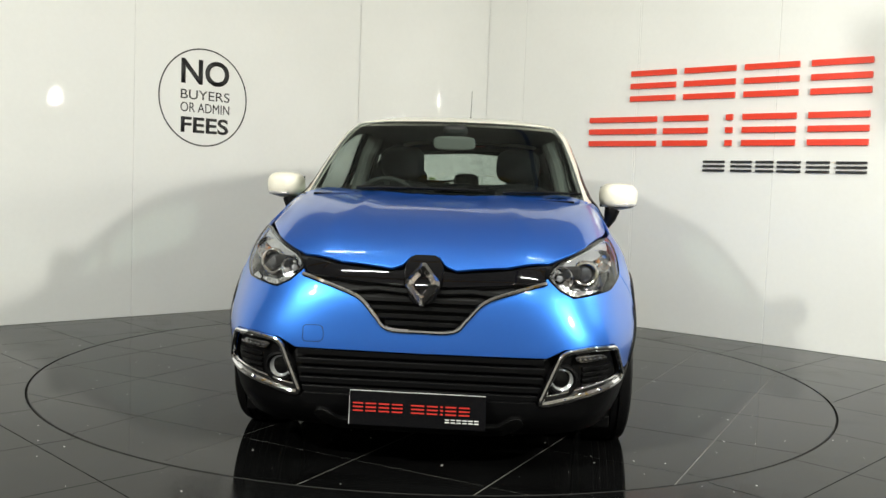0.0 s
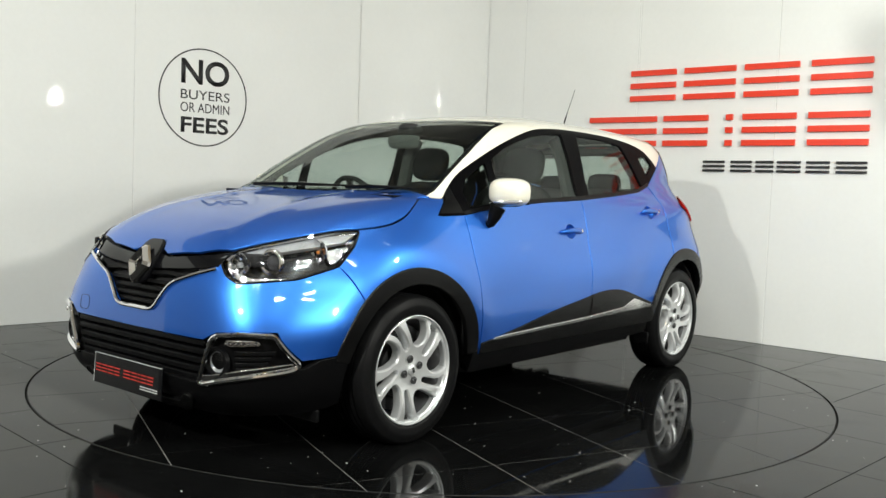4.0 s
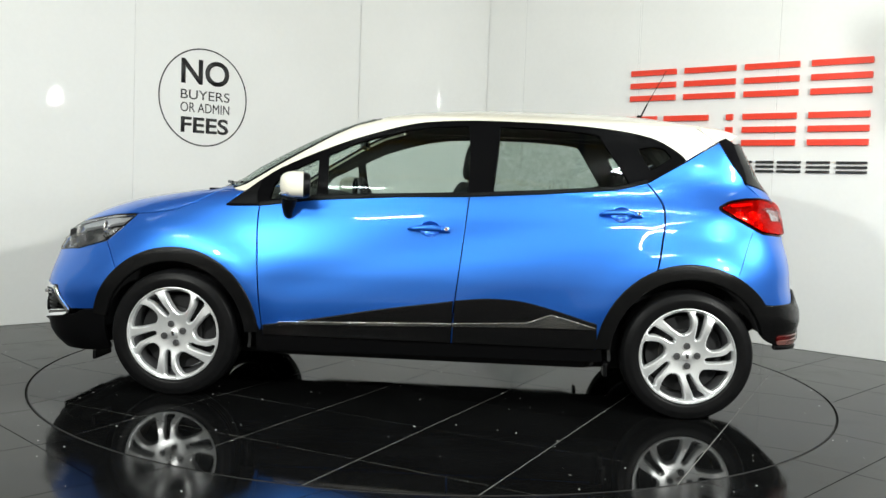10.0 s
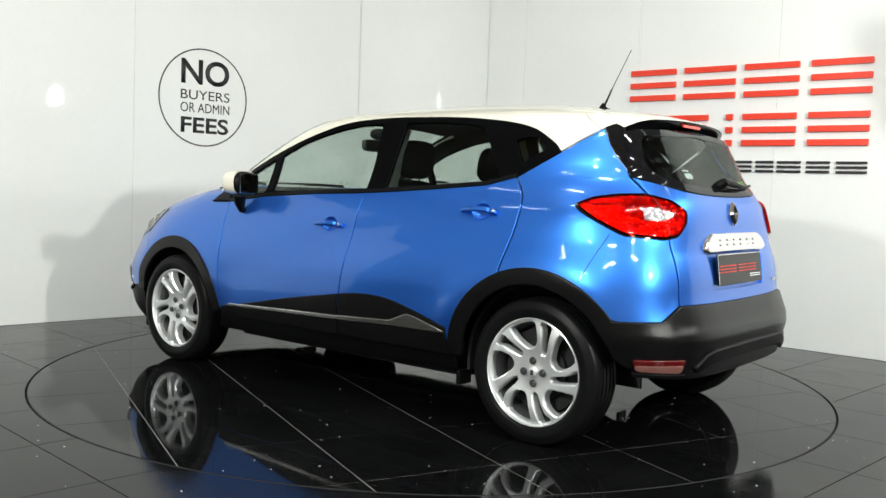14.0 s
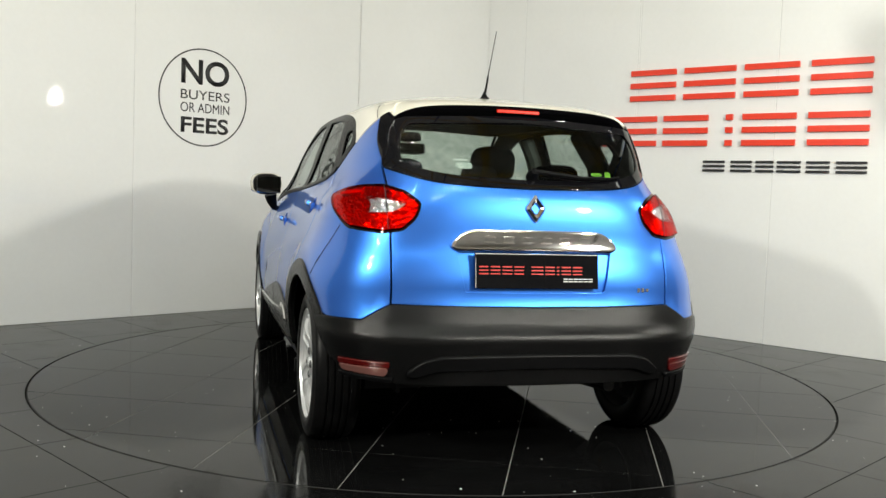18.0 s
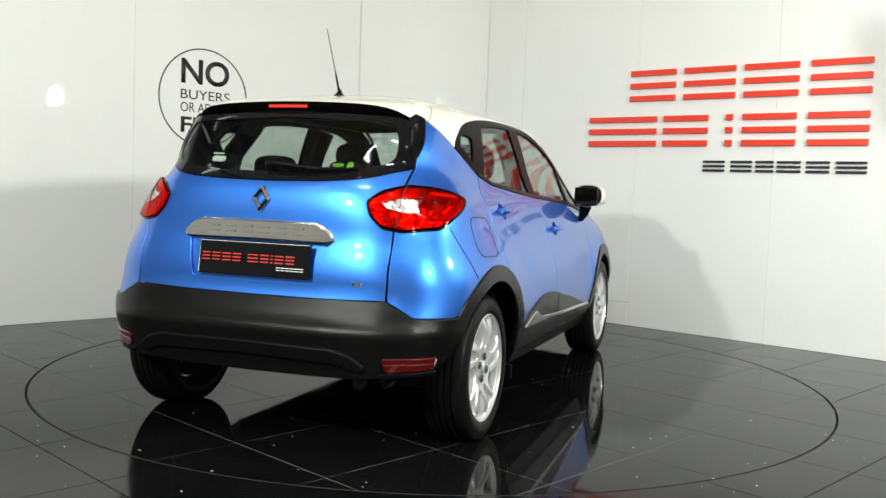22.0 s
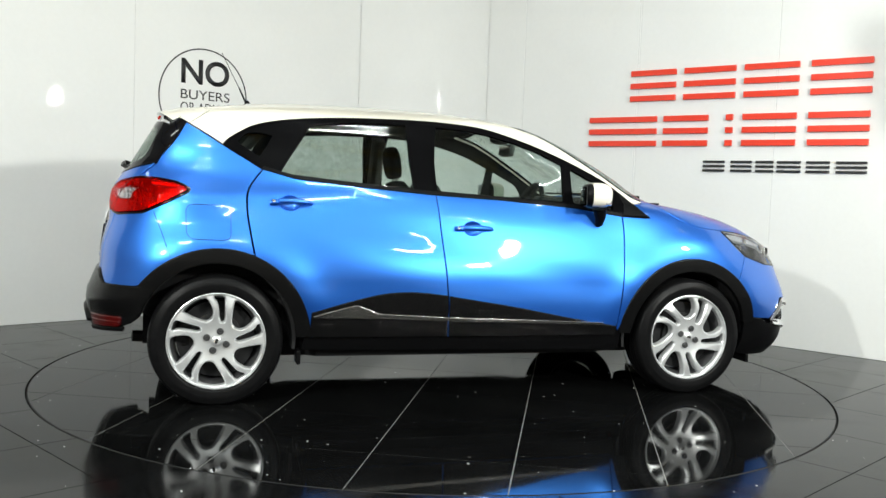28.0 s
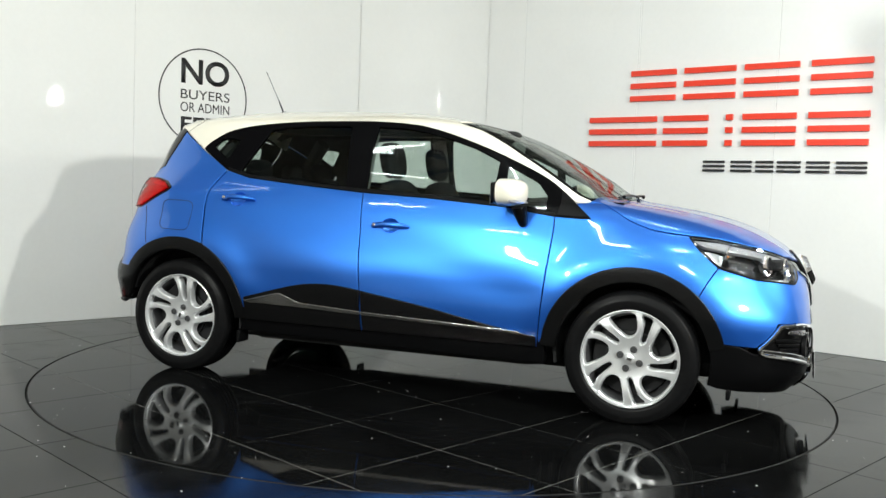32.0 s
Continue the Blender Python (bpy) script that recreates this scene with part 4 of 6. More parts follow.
# rear bumper
rb = [("r", 0.0, 0.640), ("r", 0.592, 0.648), ("r", 0.64, 0.620), ("r", 0.69, 0.586), ("s", -1.66, 0.584)] + arc(AR, AZ, RR - 0.062, 140, 163, 8) + [("s", -1.71, 0.410), ("r", 0.70, 0.368), ("r", 0.55, 0.352), ("r", 0.3, 0.345), ("r", 0.0, 0.342)]
hole_l = [("r", 0.592, 0.436), ("s", -1.745, 0.438), ("s", -1.752, 0.398), ("r", 0.606, 0.390)]
skin("rear_bumper", "wrapr", [loop("wrapr", both(rb))], CLAD, car, "dark grey plastic rear bumper", off=0.012, thick=0.036, lip=0.009)
scoop = both([("r", 0.0, 0.462), ("r", 0.40, 0.458), ("r", 0.47, 0.440), ("r", 0.53, 0.395), ("r", 0.50, 0.385), ("r", 0.42, 0.412), ("r", 0.0, 0.420)])
skin("bumper_step", "rear", [rounded(loop("rear", scoop), 1)], BLACK, car, "black bumper step", off=0.030, thick=0.030, lip=0.008)
MIR = np.array([-1, 1])
for sgn in (1, -1):
    def flip(l):
        return l if sgn > 0 else l * MIR
    ob = skin("reflector", "wrapr", [flip(rounded(loop("wrapr", hole_l), 1))], RED_PLASTIC, car, "red rear reflector in a black trim", off=0.019, thick=0.016)[0]
    cl = [("r", 0.598, 0.414), ("s", -1.748, 0.416), ("s", -1.753, 0.394), ("r", 0.604, 0.384)]
    skin("lower_lens", "wrapr", [flip(rounded(loop("wrapr", cl), 1))], PINK_LENS if sgn > 0 else RED_PLASTIC, ob, "pale lower lens" if sgn > 0 else "red lower lens", off=0.0215, thick=0.008)
    bl = [("r", 0.580, 0.376), ("s", -1.735, 0.386), ("s", -1.735, 0.374), ("r", 0.582, 0.362)]
    skin("reflector_trim", "wrapr", [flip(loop("wrapr", bl))], BLACK, ob, "", off=0.028, thick=0.022)

# roof, pillars and glass
ZR = 1.487
ws_top = [("f", 0.535, 1.476), ("f", 0.4, 1.487), ("f", 0.2, 1.495), ("f", 0.0, 1.498)]
roof_half = [("f", 0.0, 1.500), ("f", 0.2, 1.497), ("f", 0.4, 1.4895)] + [("f", 0.50, ZR), ("s", 0.15, ZR), ("s", -0.3, ZR), ("s", -0.8, ZR), ("s", -1.2, ZR), ("s", -1.42, ZR), ("r", 0.45, 1.490), ("r", 0.0, 1.494)]
l = np.array([np.array(to_chart("top", s)) for s in roof_half])
dense = []
for a, b in zip(l, l[1:]):
    n = max(1, int(np.linalg.norm(b - a) / 0.03))
    dense += [a + (b - a) * k / n for k in range(n)]
dense.append(l[-1])
dense = np.array(dense)
roof_loop = np.concatenate([dense, (dense * np.array([1, -1]))[::-1][1:-1]])
skin("roof", "top", [roof_loop], CREAM, car, "cream painted roof", step=0.06, thick=0.03)
rail = DLO_TOP[6:] + [("s", -1.36, 1.350), ("s", -1.462, 1.411), ("s", -1.48, 1.422), ("s", -1.50, 1.44), ("s", -1.42, ZR), ("s", -1.2, ZR), ("s", -0.8, ZR), ("s", -0.3, ZR), ("s", 0.15, ZR), ("f", 0.50, ZR), ("f", 0.553, 1.474), ("f", 0.596, 1.39), ("f", 0.627, 1.30), ("f", 0.654, 1.20), ("f", 0.677, 1.10), ("f", 0.682, 1.075), ("s", 0.985, 1.071)]
skin("roof_pillar", "wrap", [loop("wrap", rail)], CREAM, car, "cream painted roof pillar", mirror=True, thick=0.02)
# windscreen with a black border
wsg = both([("f", 0.0, 1.0785), ("f", 0.35, 1.078), ("f", 0.674, 1.077), ("f", 0.674, 1.10), ("f", 0.650, 1.20), ("f", 0.623, 1.30), ("f", 0.592, 1.39), ("f", 0.549, 1.472), ("f", 0.4, 1.485), ("f", 0.2, 1.493), ("f", 0.0, 1.496)])
wsh = both([("f", 0.0, 1.088), ("f", 0.35, 1.088), ("f", 0.662, 1.088), ("f", 0.664, 1.10), ("f", 0.641, 1.20), ("f", 0.613, 1.30), ("f", 0.581, 1.39), ("f", 0.540, 1.464), ("f", 0.35, 1.478), ("f", 0.0, 1.487)])
skin("windscreen_border", "front", [loop("front", wsg), loop("front", wsh)], GLOSS_BLACK, car, "black windscreen border", thick=0.006)
skin("windscreen", "front", [shrink(loop("front", wsg), 0.006)], GLASS, car, "clear curved windscreen", off=0.0025, thick=0.0, step=0.014, inner=GLASS, lip=0.0005)
# side windows: a gloss black frame with three panes
dlo = DLO_TOP + [("s", -1.27, 1.288), ("s", -1.18, 1.232)] + BELT[::-1] + [("s", 1.068, 0.986)]
pane_f = [("s", 0.545, 1.062), ("s", 0.560, 1.268), ("s", 0.42, 1.333), ("s", 0.28, 1.378), ("s", 0.14, 1.413), ("s", 0.0, 1.435), ("s", -0.17, 1.444), ("s", -0.185, 1.25), ("s", -0.178, 1.098)]
pane_q = [("s", 0.840, 1.025), ("s", 0.835, 1.10), ("s", 0.78, 1.165), ("s", 0.605, 1.250), ("s", 0.598, 1.056)]
pane_r = [("s", -0.300, 1.105), ("s", -0.320, 1.30), ("s", -0.332, 1.446), ("s", -0.55, 1.444), ("s", -0.75, 1.430), ("s", -0.84, 1.415), ("s", -0.93, 1.28), ("s", -1.005, 1.160), ("s", -0.90, 1.152), ("s", -0.60, 1.126)]
pane_c = [("s", -1.035, 1.352), ("s", -1.10, 1.366), ("s", -1.168, 1.362), ("s", -1.216, 1.312), ("s", -1.16, 1.276), ("s", -1.103, 1.238), ("s", -1.07, 1.29)]
panes = [("front_quarter_glass", pane_q, GLASS), ("front_window", pane_f, GLASS), ("rear_window_pane", pane_r, PRIVACY), ("rear_quarter_glass", pane_c, PRIVACY)]
holes = [rounded(loop("wrap", sp, 0.02), 2) for _, sp, _ in panes]
skin("window_frame", "wrap", [shrink(loop("wrap", dlo, 0.02), 0.001)] + holes, FRAME_BLACK, car, "gloss black side window frame", off=0.001, thick=0.02, step=0.03, mirror=True)
for (nm, sp, g), h in zip(panes, holes):
    skin(nm, "wrap", [shrink(h, -0.006)], g, car, "tinted side window", off=-0.006, thick=0.0, step=0.018, inner=g, mirror=True, lip=0.0005)
belt_l = BELT + [(k, a, b + 0.013) for k, a, b in BELT[::-1]]
skin("belt_trim", "wrap", [loop("wrap", belt_l, 0.02)], BLACK, car, "black rubber belt moulding", off=0.007, mirror=True, lip=0.003)
skin("corner_trim", "wrap", [shrink(loop("wrap", [("s", 0.892, 1.0), ("s", 0.90, 1.125)] + DLO_TOP[8:0:-1] + [("s", 1.06, 0.996)]), 0.003)], BLACK, car, "black plastic door mirror corner trim", off=0.004, mirror=True)

# rear screen and spoiler
rg = both(smooth([("r", 0.0, 1.124), ("r", 0.27, 1.130), ("r", 0.45, 1.148), ("r", 0.585, 1.192)], 5) + smooth([("r", 0.590, 1.20), ("r", 0.585, 1.26), ("r", 0.570, 1.34), ("r", 0.545, 1.385), ("r", 0.50, 1.402)], 4) + [("r", 0.0, 1.430)])
rgh = both(smooth([("r", 0.0, 1.156), ("r", 0.27, 1.163), ("r", 0.44, 1.184), ("r", 0.518, 1.215), ("r", 0.532, 1.27), ("r", 0.515, 1.34), ("r", 0.485, 1.376)], 5) + [("r", 0.0, 1.402)])
skin("rear_screen_border", "rear", [loop("rear", rg), rounded(loop("rear", rgh), 1)], GLOSS_BLACK, tailgate, "gloss black rear screen border", off=0.002, thick=0.012)
skin("rear_screen", "rear", [shrink(loop("rear", rgh), -0.008)], PRIVACY, tailgate, "dark tinted rear window", off=-0.002, thick=0.0, inner=PRIVACY, lip=0.0005, step=0.03)
side_fin = [("s", -1.466, 1.407), ("s", -1.482, 1.416), ("s", -1.500, 1.424), ("r", 0.535, 1.405), ("r", 0.560, 1.34), ("r", 0.575, 1.25), ("r", 0.590, 1.20), ("s", -1.585, 1.231), ("s", -1.562, 1.257), ("s", -1.532, 1.293), ("s", -1.505, 1.333), ("s", -1.481, 1.379)]
skin("rear_screen_fin", "wrap", [loop("wrap", side_fin)], GLOSS_BLACK, tailgate, "black side fin of the rear screen", off=0.004, mirror=True)


def spoiler():
    """A swept lip over the rear window, cream above and black below."""
    rows = []
    ys = np.linspace(-0.545, 0.545, 41)
    for y in ys:
        k = abs(y) / 0.545
        drop = 0.030 * k ** 10
        z1 = 1.4875 - 0.006 * k ** 2 - 0.035 * k ** 6
        x0 = -1.40 + 0.03 * k ** 4
        x1 = -1.625 + 0.045 * k ** 2 + 0.07 * k ** 8
        zt = 1.474 - 0.022 * k ** 2 - 0.020 * k ** 8
        z0 = min(float(top_z(np.array(x0), np.array(abs(y)))), 1.512)
        row = [(x0, y, z0 + 0.001), ((x0 + x1) / 2, y, (z0 + zt) / 2 + 0.010), (x1 + 0.02, y, zt + 0.004), (x1, y, zt - 0.006), (x1 + 0.012, y, zt - 0.020), (x1 + 0.05, y, zt - 0.045), (x1 + 0.09, y, zt - 0.060)]
        rows.append(row[:1] + [(a, b, c - drop) for a, b, c in row[1:]])
    n = len(rows[0])
    verts = [p for r in rows for p in r]
    faces, slots = [], []
    for i in range(len(rows) - 1):
        for j in range(n - 1):
            faces.append((i * n + j, i * n + j + 1, (i + 1) * n + j + 1, (i + 1) * n + j))
            slots.append(0 if j < 3 else 1)
    faces += [tuple(range(n)), tuple(range((len(rows) - 1) * n, len(rows) * n))[::-1]]
    slots += [0, 0]
    ob = mesh_ob("spoiler", verts, faces, [CREAM, GLOSS_BLACK], slots, smooth=True)
    ob.data.set_sharp_from_angle(angle=radians(50))
    ob.parent = tailgate
    tagged(ob, "cream roof spoiler with a black underside")
    return ob


sp = spoiler()
part("brake_light", bm_box(0.012, 0.19, 0.014, (-1.613, 0.012, 1.447), 0.003), SMOKED_RED, tailgate, "red high brake light")


# ---- wheels ----
def polar(r, a):
    return -r * math.cos(radians(a)), r * math.sin(radians(a))


def soft_poly(pts, grow=1.13, times=3):
    """A rounded outline, grown from its middle to make up for the cut corners."""
    p = np.array(pts)
    c = p.mean(0)
    return rounded(c + (p - c) * grow, times)


def dish(r):
    """How far the wheel's face stands out at a radius."""
    return 0.010 * bell(np.asarray(r), 0.0, 0.035) + 0.022 * bell(np.asarray(r), 0.17, 0.075) - 0.002


def open_up(pts):
    """A rounded hole, widened by the bevel that runs into it."""
    return shrink(soft_poly(pts, 1.02, 1), -0.0095)


def wheel_face():
    """The pierced face of the alloy: five wide openings and five slots."""
    R = 0.2345
    loops = [np.array([polar(R, 360 * k / 120) for k in range(120)])]
    for k in range(5):
        b = 72 * k
        loops.append(open_up([polar(R * q, b + a) for q, a in ((0.94, 12), (0.945, -5), (0.94, -20.5), (0.86, -24), (0.74, -27), (0.61, -28.5), (0.51, -25), (0.465, -14), (0.49, -5), (0.60, 3), (0.72, 8), (0.85, 10.8))]))
        loops.append(open_up([polar(R * q, b + a) for q, a in ((0.94, 26.5), (0.945, 34), (0.94, 41), (0.82, 34.5), (0.62, 31), (0.45, 27), (0.40, 21), (0.45, 15), (0.62, 20.5), (0.82, 24.8))]))
    uv, tri = fill(loops, 0.011)

    def surf(q):
        r = np.hypot(q[:, 0], q[:, 1])
        return np.stack([q[:, 0], dish(r), q[:, 1]], 1)
    P = surf(uv)
    verts, faces, slots = [*P], [], []
    for t in tri:
        a, b, c = P[t]
        faces.append(tuple(t) if np.cross(b - a, c - a)[1] > 0 else tuple(t[::-1]))
        slots.append(0)
    for li, l in enumerate(loops):
        k = len(l)
        t = np.roll(l, -1, 0) - np.roll(l, 1, 0)
        n = np.stack([t[:, 1], -t[:, 0]], 1)
        n /= np.maximum(np.linalg.norm(n, axis=1, keepdims=True), 1e-9)
        ar = 0.5 * float(np.sum(l[:, 0] * np.roll(l[:, 1], -1) - np.roll(l[:, 0], -1) * l[:, 1]))
        n *= np.sign(ar) * (1 if li == 0 else -1)
        if li == 0:
            continue
        k0 = len(verts)
        top = surf(l)
        rows = [top, surf(l + n * 0.0065) - np.array([0, 0.0065, 0]), surf(l + n * 0.0090) - np.array([0, 0.020, 0]), surf(l + n * 0.0100) - np.array([0, 0.042, 0])]
        for rw in rows:
            verts += [*rw]
        for r in range(3):
            for i in range(k):
                j = (i + 1) % k
                q = (k0 + r * k + i, k0 + r * k + j, k0 + (r + 1) * k + j, k0 + (r + 1) * k + i)
                faces.append(q if ar > 0 else q[::-1])
                slots.append(0)
    me = bpy.data.meshes.new("spokes")
    me.from_pydata([tuple(map(float, v)) for v in verts], [], [tuple(map(int, f)) for f in faces])
    me.materials.append(SILVER)
    bm = bmesh.new()
    bm.from_mesh(me)
    bmesh.ops.remove_doubles(bm, verts=bm.verts[:], dist=1e-5)
    bmesh.ops.recalc_face_normals(bm, faces=bm.faces[:])
    bm.to_mesh(me)
    bm.free()
    me.polygons.foreach_set("use_smooth", np.ones(len(me.polygons), dtype=bool))
    me.set_sharp_from_angle(angle=radians(26))
    return new("spokes", me)


def build_wheel(parent):
    """A wheel round the y axis, outer face to +y; its middle is the tyre's middle plane."""
    W2 = 0.1025
    prof = [(0.225, -0.090), (0.238, -0.099), (0.275, -0.103), (0.300, -0.098), (0.318, -0.086), (0.3255, -0.070)]
    for g in (-0.045, -0.015, 0.015, 0.045):
        prof += [(0.328, g - 0.0045), (0.321, g - 0.004), (0.321, g + 0.004), (0.328, g + 0.0045)]
    prof += [(0.3255, 0.070), (0.318, 0.086), (0.312, 0.0925), (0.309, 0.0935), (0.300, 0.098), (0.286, 0.1025), (0.283, 0.1035), (0.275, 0.103), (0.255, 0.1015), (0.248, 0.099), (0.243, 0.0945), (0.240, 0.090)]
    # the barrel is silver too; its inner shade is painted with the darker alloy
    wheel = part("wheel", lathe([(0.225, -0.095), (0.215, -0.08), (0.200, -0.05), (0.205, 0.0), (0.217, 0.050), (0.229, 0.066)], 72), ALLOY_DARK, parent, "silver alloy wheel with black tyre", smooth=True)
    part("rim_lip", lathe([(0.231, 0.064), (0.2330, 0.084), (0.2340, 0.0925), (0.2365, 0.0968), (0.2395, 0.0955), (0.241, 0.088)], 96), SILVER, wheel, "silver rim lip", smooth=True)
    part("tyre", lathe(prof, 96), RUBBER, wheel, "black rubber tyre", smooth=True)
    face = wheel_face()
    face.parent = wheel
    face.location = (0, 0.073, 0)
    tagged(face, "silver alloy face with twin spokes")
    part("brake_disc", lathe([(0.0, 0.020), (0.13, 0.020), (0.13, 0.002), (0.0, 0.002)], 48), IRON, wheel, "dark brake disc", smooth=True)
    part("backing_drum", lathe([(0.0, 0.0), (0.192, 0.0), (0.192, -0.05), (0.0, -0.05)], 48), DARK, wheel)
    part("hub_cap", lathe([(0.0, 0.006), (0.018, 0.005), (0.024, 0.0), (0.024, -0.01)], 32), SILVER, wheel, smooth=True).location = (0, 0.084, 0)
    part("hub_emblem", bm_box(0.014, 0.003, 0.024, (0, 0, 0), 0.001), DARK_CHROME, wheel).location = (0, 0.091, 0)
    for k in range(4):
        x, z = polar(0.050, 90 * k - 2)
        part("wheel_bolt", lathe([(0.0, -0.004), (0.005, -0.004), (0.006, 0.003), (0.0085, 0.003), (0.0105, 0.0), (0.0105, -0.003), (0.0155, -0.003), (0.0165, 0.0005), (0.0175, -0.004)], 18), ALLOY_DARK, wheel, "dark wheel bolt", smooth=True).location = (x, 0.0845, z)
    return wheel


first = build_wheel(car)
WHEEL_Y = {1: 0.770, -1: 0.749}
SPIN = {(1, 1): 18, (1, -1): 252, (-1, 1): 185, (-1, -1): -18}
for fx in (1, -1):
    for sy in (1, -1):
        m = Matrix.Translation((1.303 * fx, WHEEL_Y[fx] * sy, 0.322)) @ Matrix.Rotation(0 if sy > 0 else math.pi, 4, "Z") @ Matrix.Rotation(radians(SPIN[(fx, sy)]), 4, "Y")
        if (fx, sy) == (1, 1):
            first.matrix_basis = m
        else:
            copy_thing(first, m)

# arch liners, and a dark tub inside the skin
for cx, a0, a1 in ((1.303, 2, 190), (-1.303, -8, 160)):
    for sy in (1, -1):
        v, f = [], []
        n = 24
        for k in range(n + 1):
            a = radians(a0 + (a1 - a0) * k / n)
            for y, r in ((0.50, 0.372), (0.795, 0.376), (0.795, 0.392), (0.50, 0.392)):
                v.append((cx + r * math.cos(a), sy * y, 0.325 + r * math.sin(a)))
        for k in range(n):
            i = 4 * k
            f += [(i, i + 4, i + 5, i + 1), (i + 1, i + 5, i + 6, i + 2), (i + 2, i + 6, i + 7, i + 3)]
        ob = mesh_ob("arch_liner", v, f, [DARK])
        ob.parent = car
        v, f = box_verts(cx - 0.36, sy * 0.50, 0.26, cx + 0.38, sy * 0.515, 0.70)
        ob = mesh_ob("arch_wall", v, f, [DARK])
        ob.parent = car


def tub():
    """Dark shell under the window line, added to block light through body and gaps; stands for floor pan, bulkheads and
    door linings.
    """
    rows = []
    for z in (0.225, 0.30, 0.50, 0.80, 0.97, 1.00):
        row = []
        for k in range(64):
            phi = 2 * math.pi * k / 64
            p = wrap_p(np.array([1.4 * phi]), np.array([z]))[0]
            p[0] = -0.1 + (p[0] + 0.1) * 0.955
            lim = 0.60 if z < 0.75 and (abs(abs(p[0]) - 1.303) < 0.48) else 0.80
            p[1] = np.sign(p[1]) * min(abs(p[1]) * 0.93, lim if z < 0.9 else 0.73)
            if z < 0.45:
                p[0] = max(p[0], -1.42)
            row.append(p)
        rows.append(row)
    verts = [p for r in rows for p in r]
    faces = [(i * 64 + k, i * 64 + (k + 1) % 64, (i + 1) * 64 + (k + 1) % 64, (i + 1) * 64 + k) for i in range(len(rows) - 1) for k in range(64)]
    faces.append(tuple(range(64))[::-1])
    ob = mesh_ob("inner_body", verts, faces, [DARK])
    ob.parent = car
    return ob


tub()
part("engine_cover", bm_box(0.95, 1.20, 0.05, (1.50, 0, 0.80), 0.01), DARK, car)
part("underbody", bm_box(2.7, 1.15, 0.06, (0.15, 0, 0.225), 0.02), DARK, car, "dark underbody")
part("exhaust", tube([(-1.2, -0.35, 0.25), (-1.72, -0.42, 0.285)], 0.03), IRON, car, "exhaust pipe")
for sy in (1, -1):
    part("mud_flap", bm_box(0.02, 0.10, 0.07, (-0.90, sy * 0.80, 0.235), 0.006), BLACK, car)
    part("air_deflector", bm_box(0.02, 0.20, 0.05, (1.76, sy * 0.66, 0.175), 0.006), BLACK, car)


# ---- the car's front ----
def on_skin(kind, a, b, off=0.0):
    """A point on the skin, with the way out of it."""
    uv = np.array([[a, b]], float)
    P, N = frame_at(kind, uv)
    return Vector(P[0] + N[0] * off), Vector(N[0])


def skin_path(kind, specs, off, step=0.02):
    """A dense line of points on the skin."""
    out = []
    for p, q in zip(specs, specs[1:]):
        a, b = np.array(p, float), np.array(q, float)
        n = max(1, int(np.linalg.norm(b - a) / step))
        out += [on_skin(kind, *(a + (b - a) * k / n), off)[0] for k in range(n)]
    out.append(on_skin(kind, *specs[-1], off)[0])
    return out


def facing(p, n, up=(0, 0, 1)):
    """A frame at p: z along n, y near up."""
    z = Vector(n).normalized()
    x = Vector(up).cross(z).normalized()
    y = z.cross(x)
    return Matrix(((x.x, y.x, z.x, p.x), (x.y, y.y, z.y, p.y), (x.z, y.z, z.z, p.z), (0, 0, 0, 1)))


GR = both([("f", 0.0, 0.846), ("f", 0.055, 0.846), ("f", 0.085, 0.812), ("f", 0.125, 0.797), ("f", 0.32, 0.815), ("f", 0.472, 0.834), ("f", 0.466, 0.79), ("f", 0.46, 0.757), ("f", 0.34, 0.726), ("f", 0.235, 0.688), ("f", 0.175, 0.626), ("f", 0.122, 0.577), ("f", 0.0, 0.571)])
grille = skin("grille", "front", [shrink(loop("front", GR), -0.004)], DARK, car, "gloss black front grille with slats", off=-0.05)[0]
for sgn in (1, -1):
    top = [("f", sgn * a, b) for a, b in ((0.075, 0.800), (0.13, 0.790), (0.32, 0.808), (0.468, 0.828), (0.464, 0.793), (0.456, 0.778), (0.30, 0.757), (0.075, 0.742))]
    skin("grille_bar", "front", [loop("front", top)], GLOSS_BLACK, grille, "gloss black upper bar", off=-0.010, thick=0.03, lip=0.004)
for z, w in ((0.752, 0.445), (0.718, 0.31), (0.686, 0.228), (0.655, 0.196), (0.624, 0.165), (0.597, 0.138)):
    sl = both([("f", 0.0, z + 0.006), ("f", w * 0.6, z + 0.006 + 0.012 * (w > 0.3)), ("f", w, z + 0.006 + 0.022 * (w > 0.4)), ("f", w, z - 0.006 + 0.022 * (w > 0.4)), ("f", w * 0.6, z - 0.006 + 0.012 * (w > 0.3)), ("f", 0.0, z - 0.006)])
    skin("slat", "front", [loop("front", sl)], BLACK, grille, "", off=-0.014, thick=0.028, lip=0.003, step=0.03)
edge = [(0.468, 0.762), (0.34, 0.724), (0.238, 0.685), (0.176, 0.622), (0.124, 0.574), (0.0, 0.569), (-0.124, 0.574), (-0.176, 0.622), (-0.238, 0.685), (-0.34, 0.724), (-0.468, 0.762)]
edge = [(a, b) for _, a, b in smooth([("f", a, b) for a, b in edge], 5)]
part("chrome_edge", tube(skin_path("front", edge, 0.003), 0.0085, 8), CHROME, grille, "thin chrome edge under the grille", smooth=True)


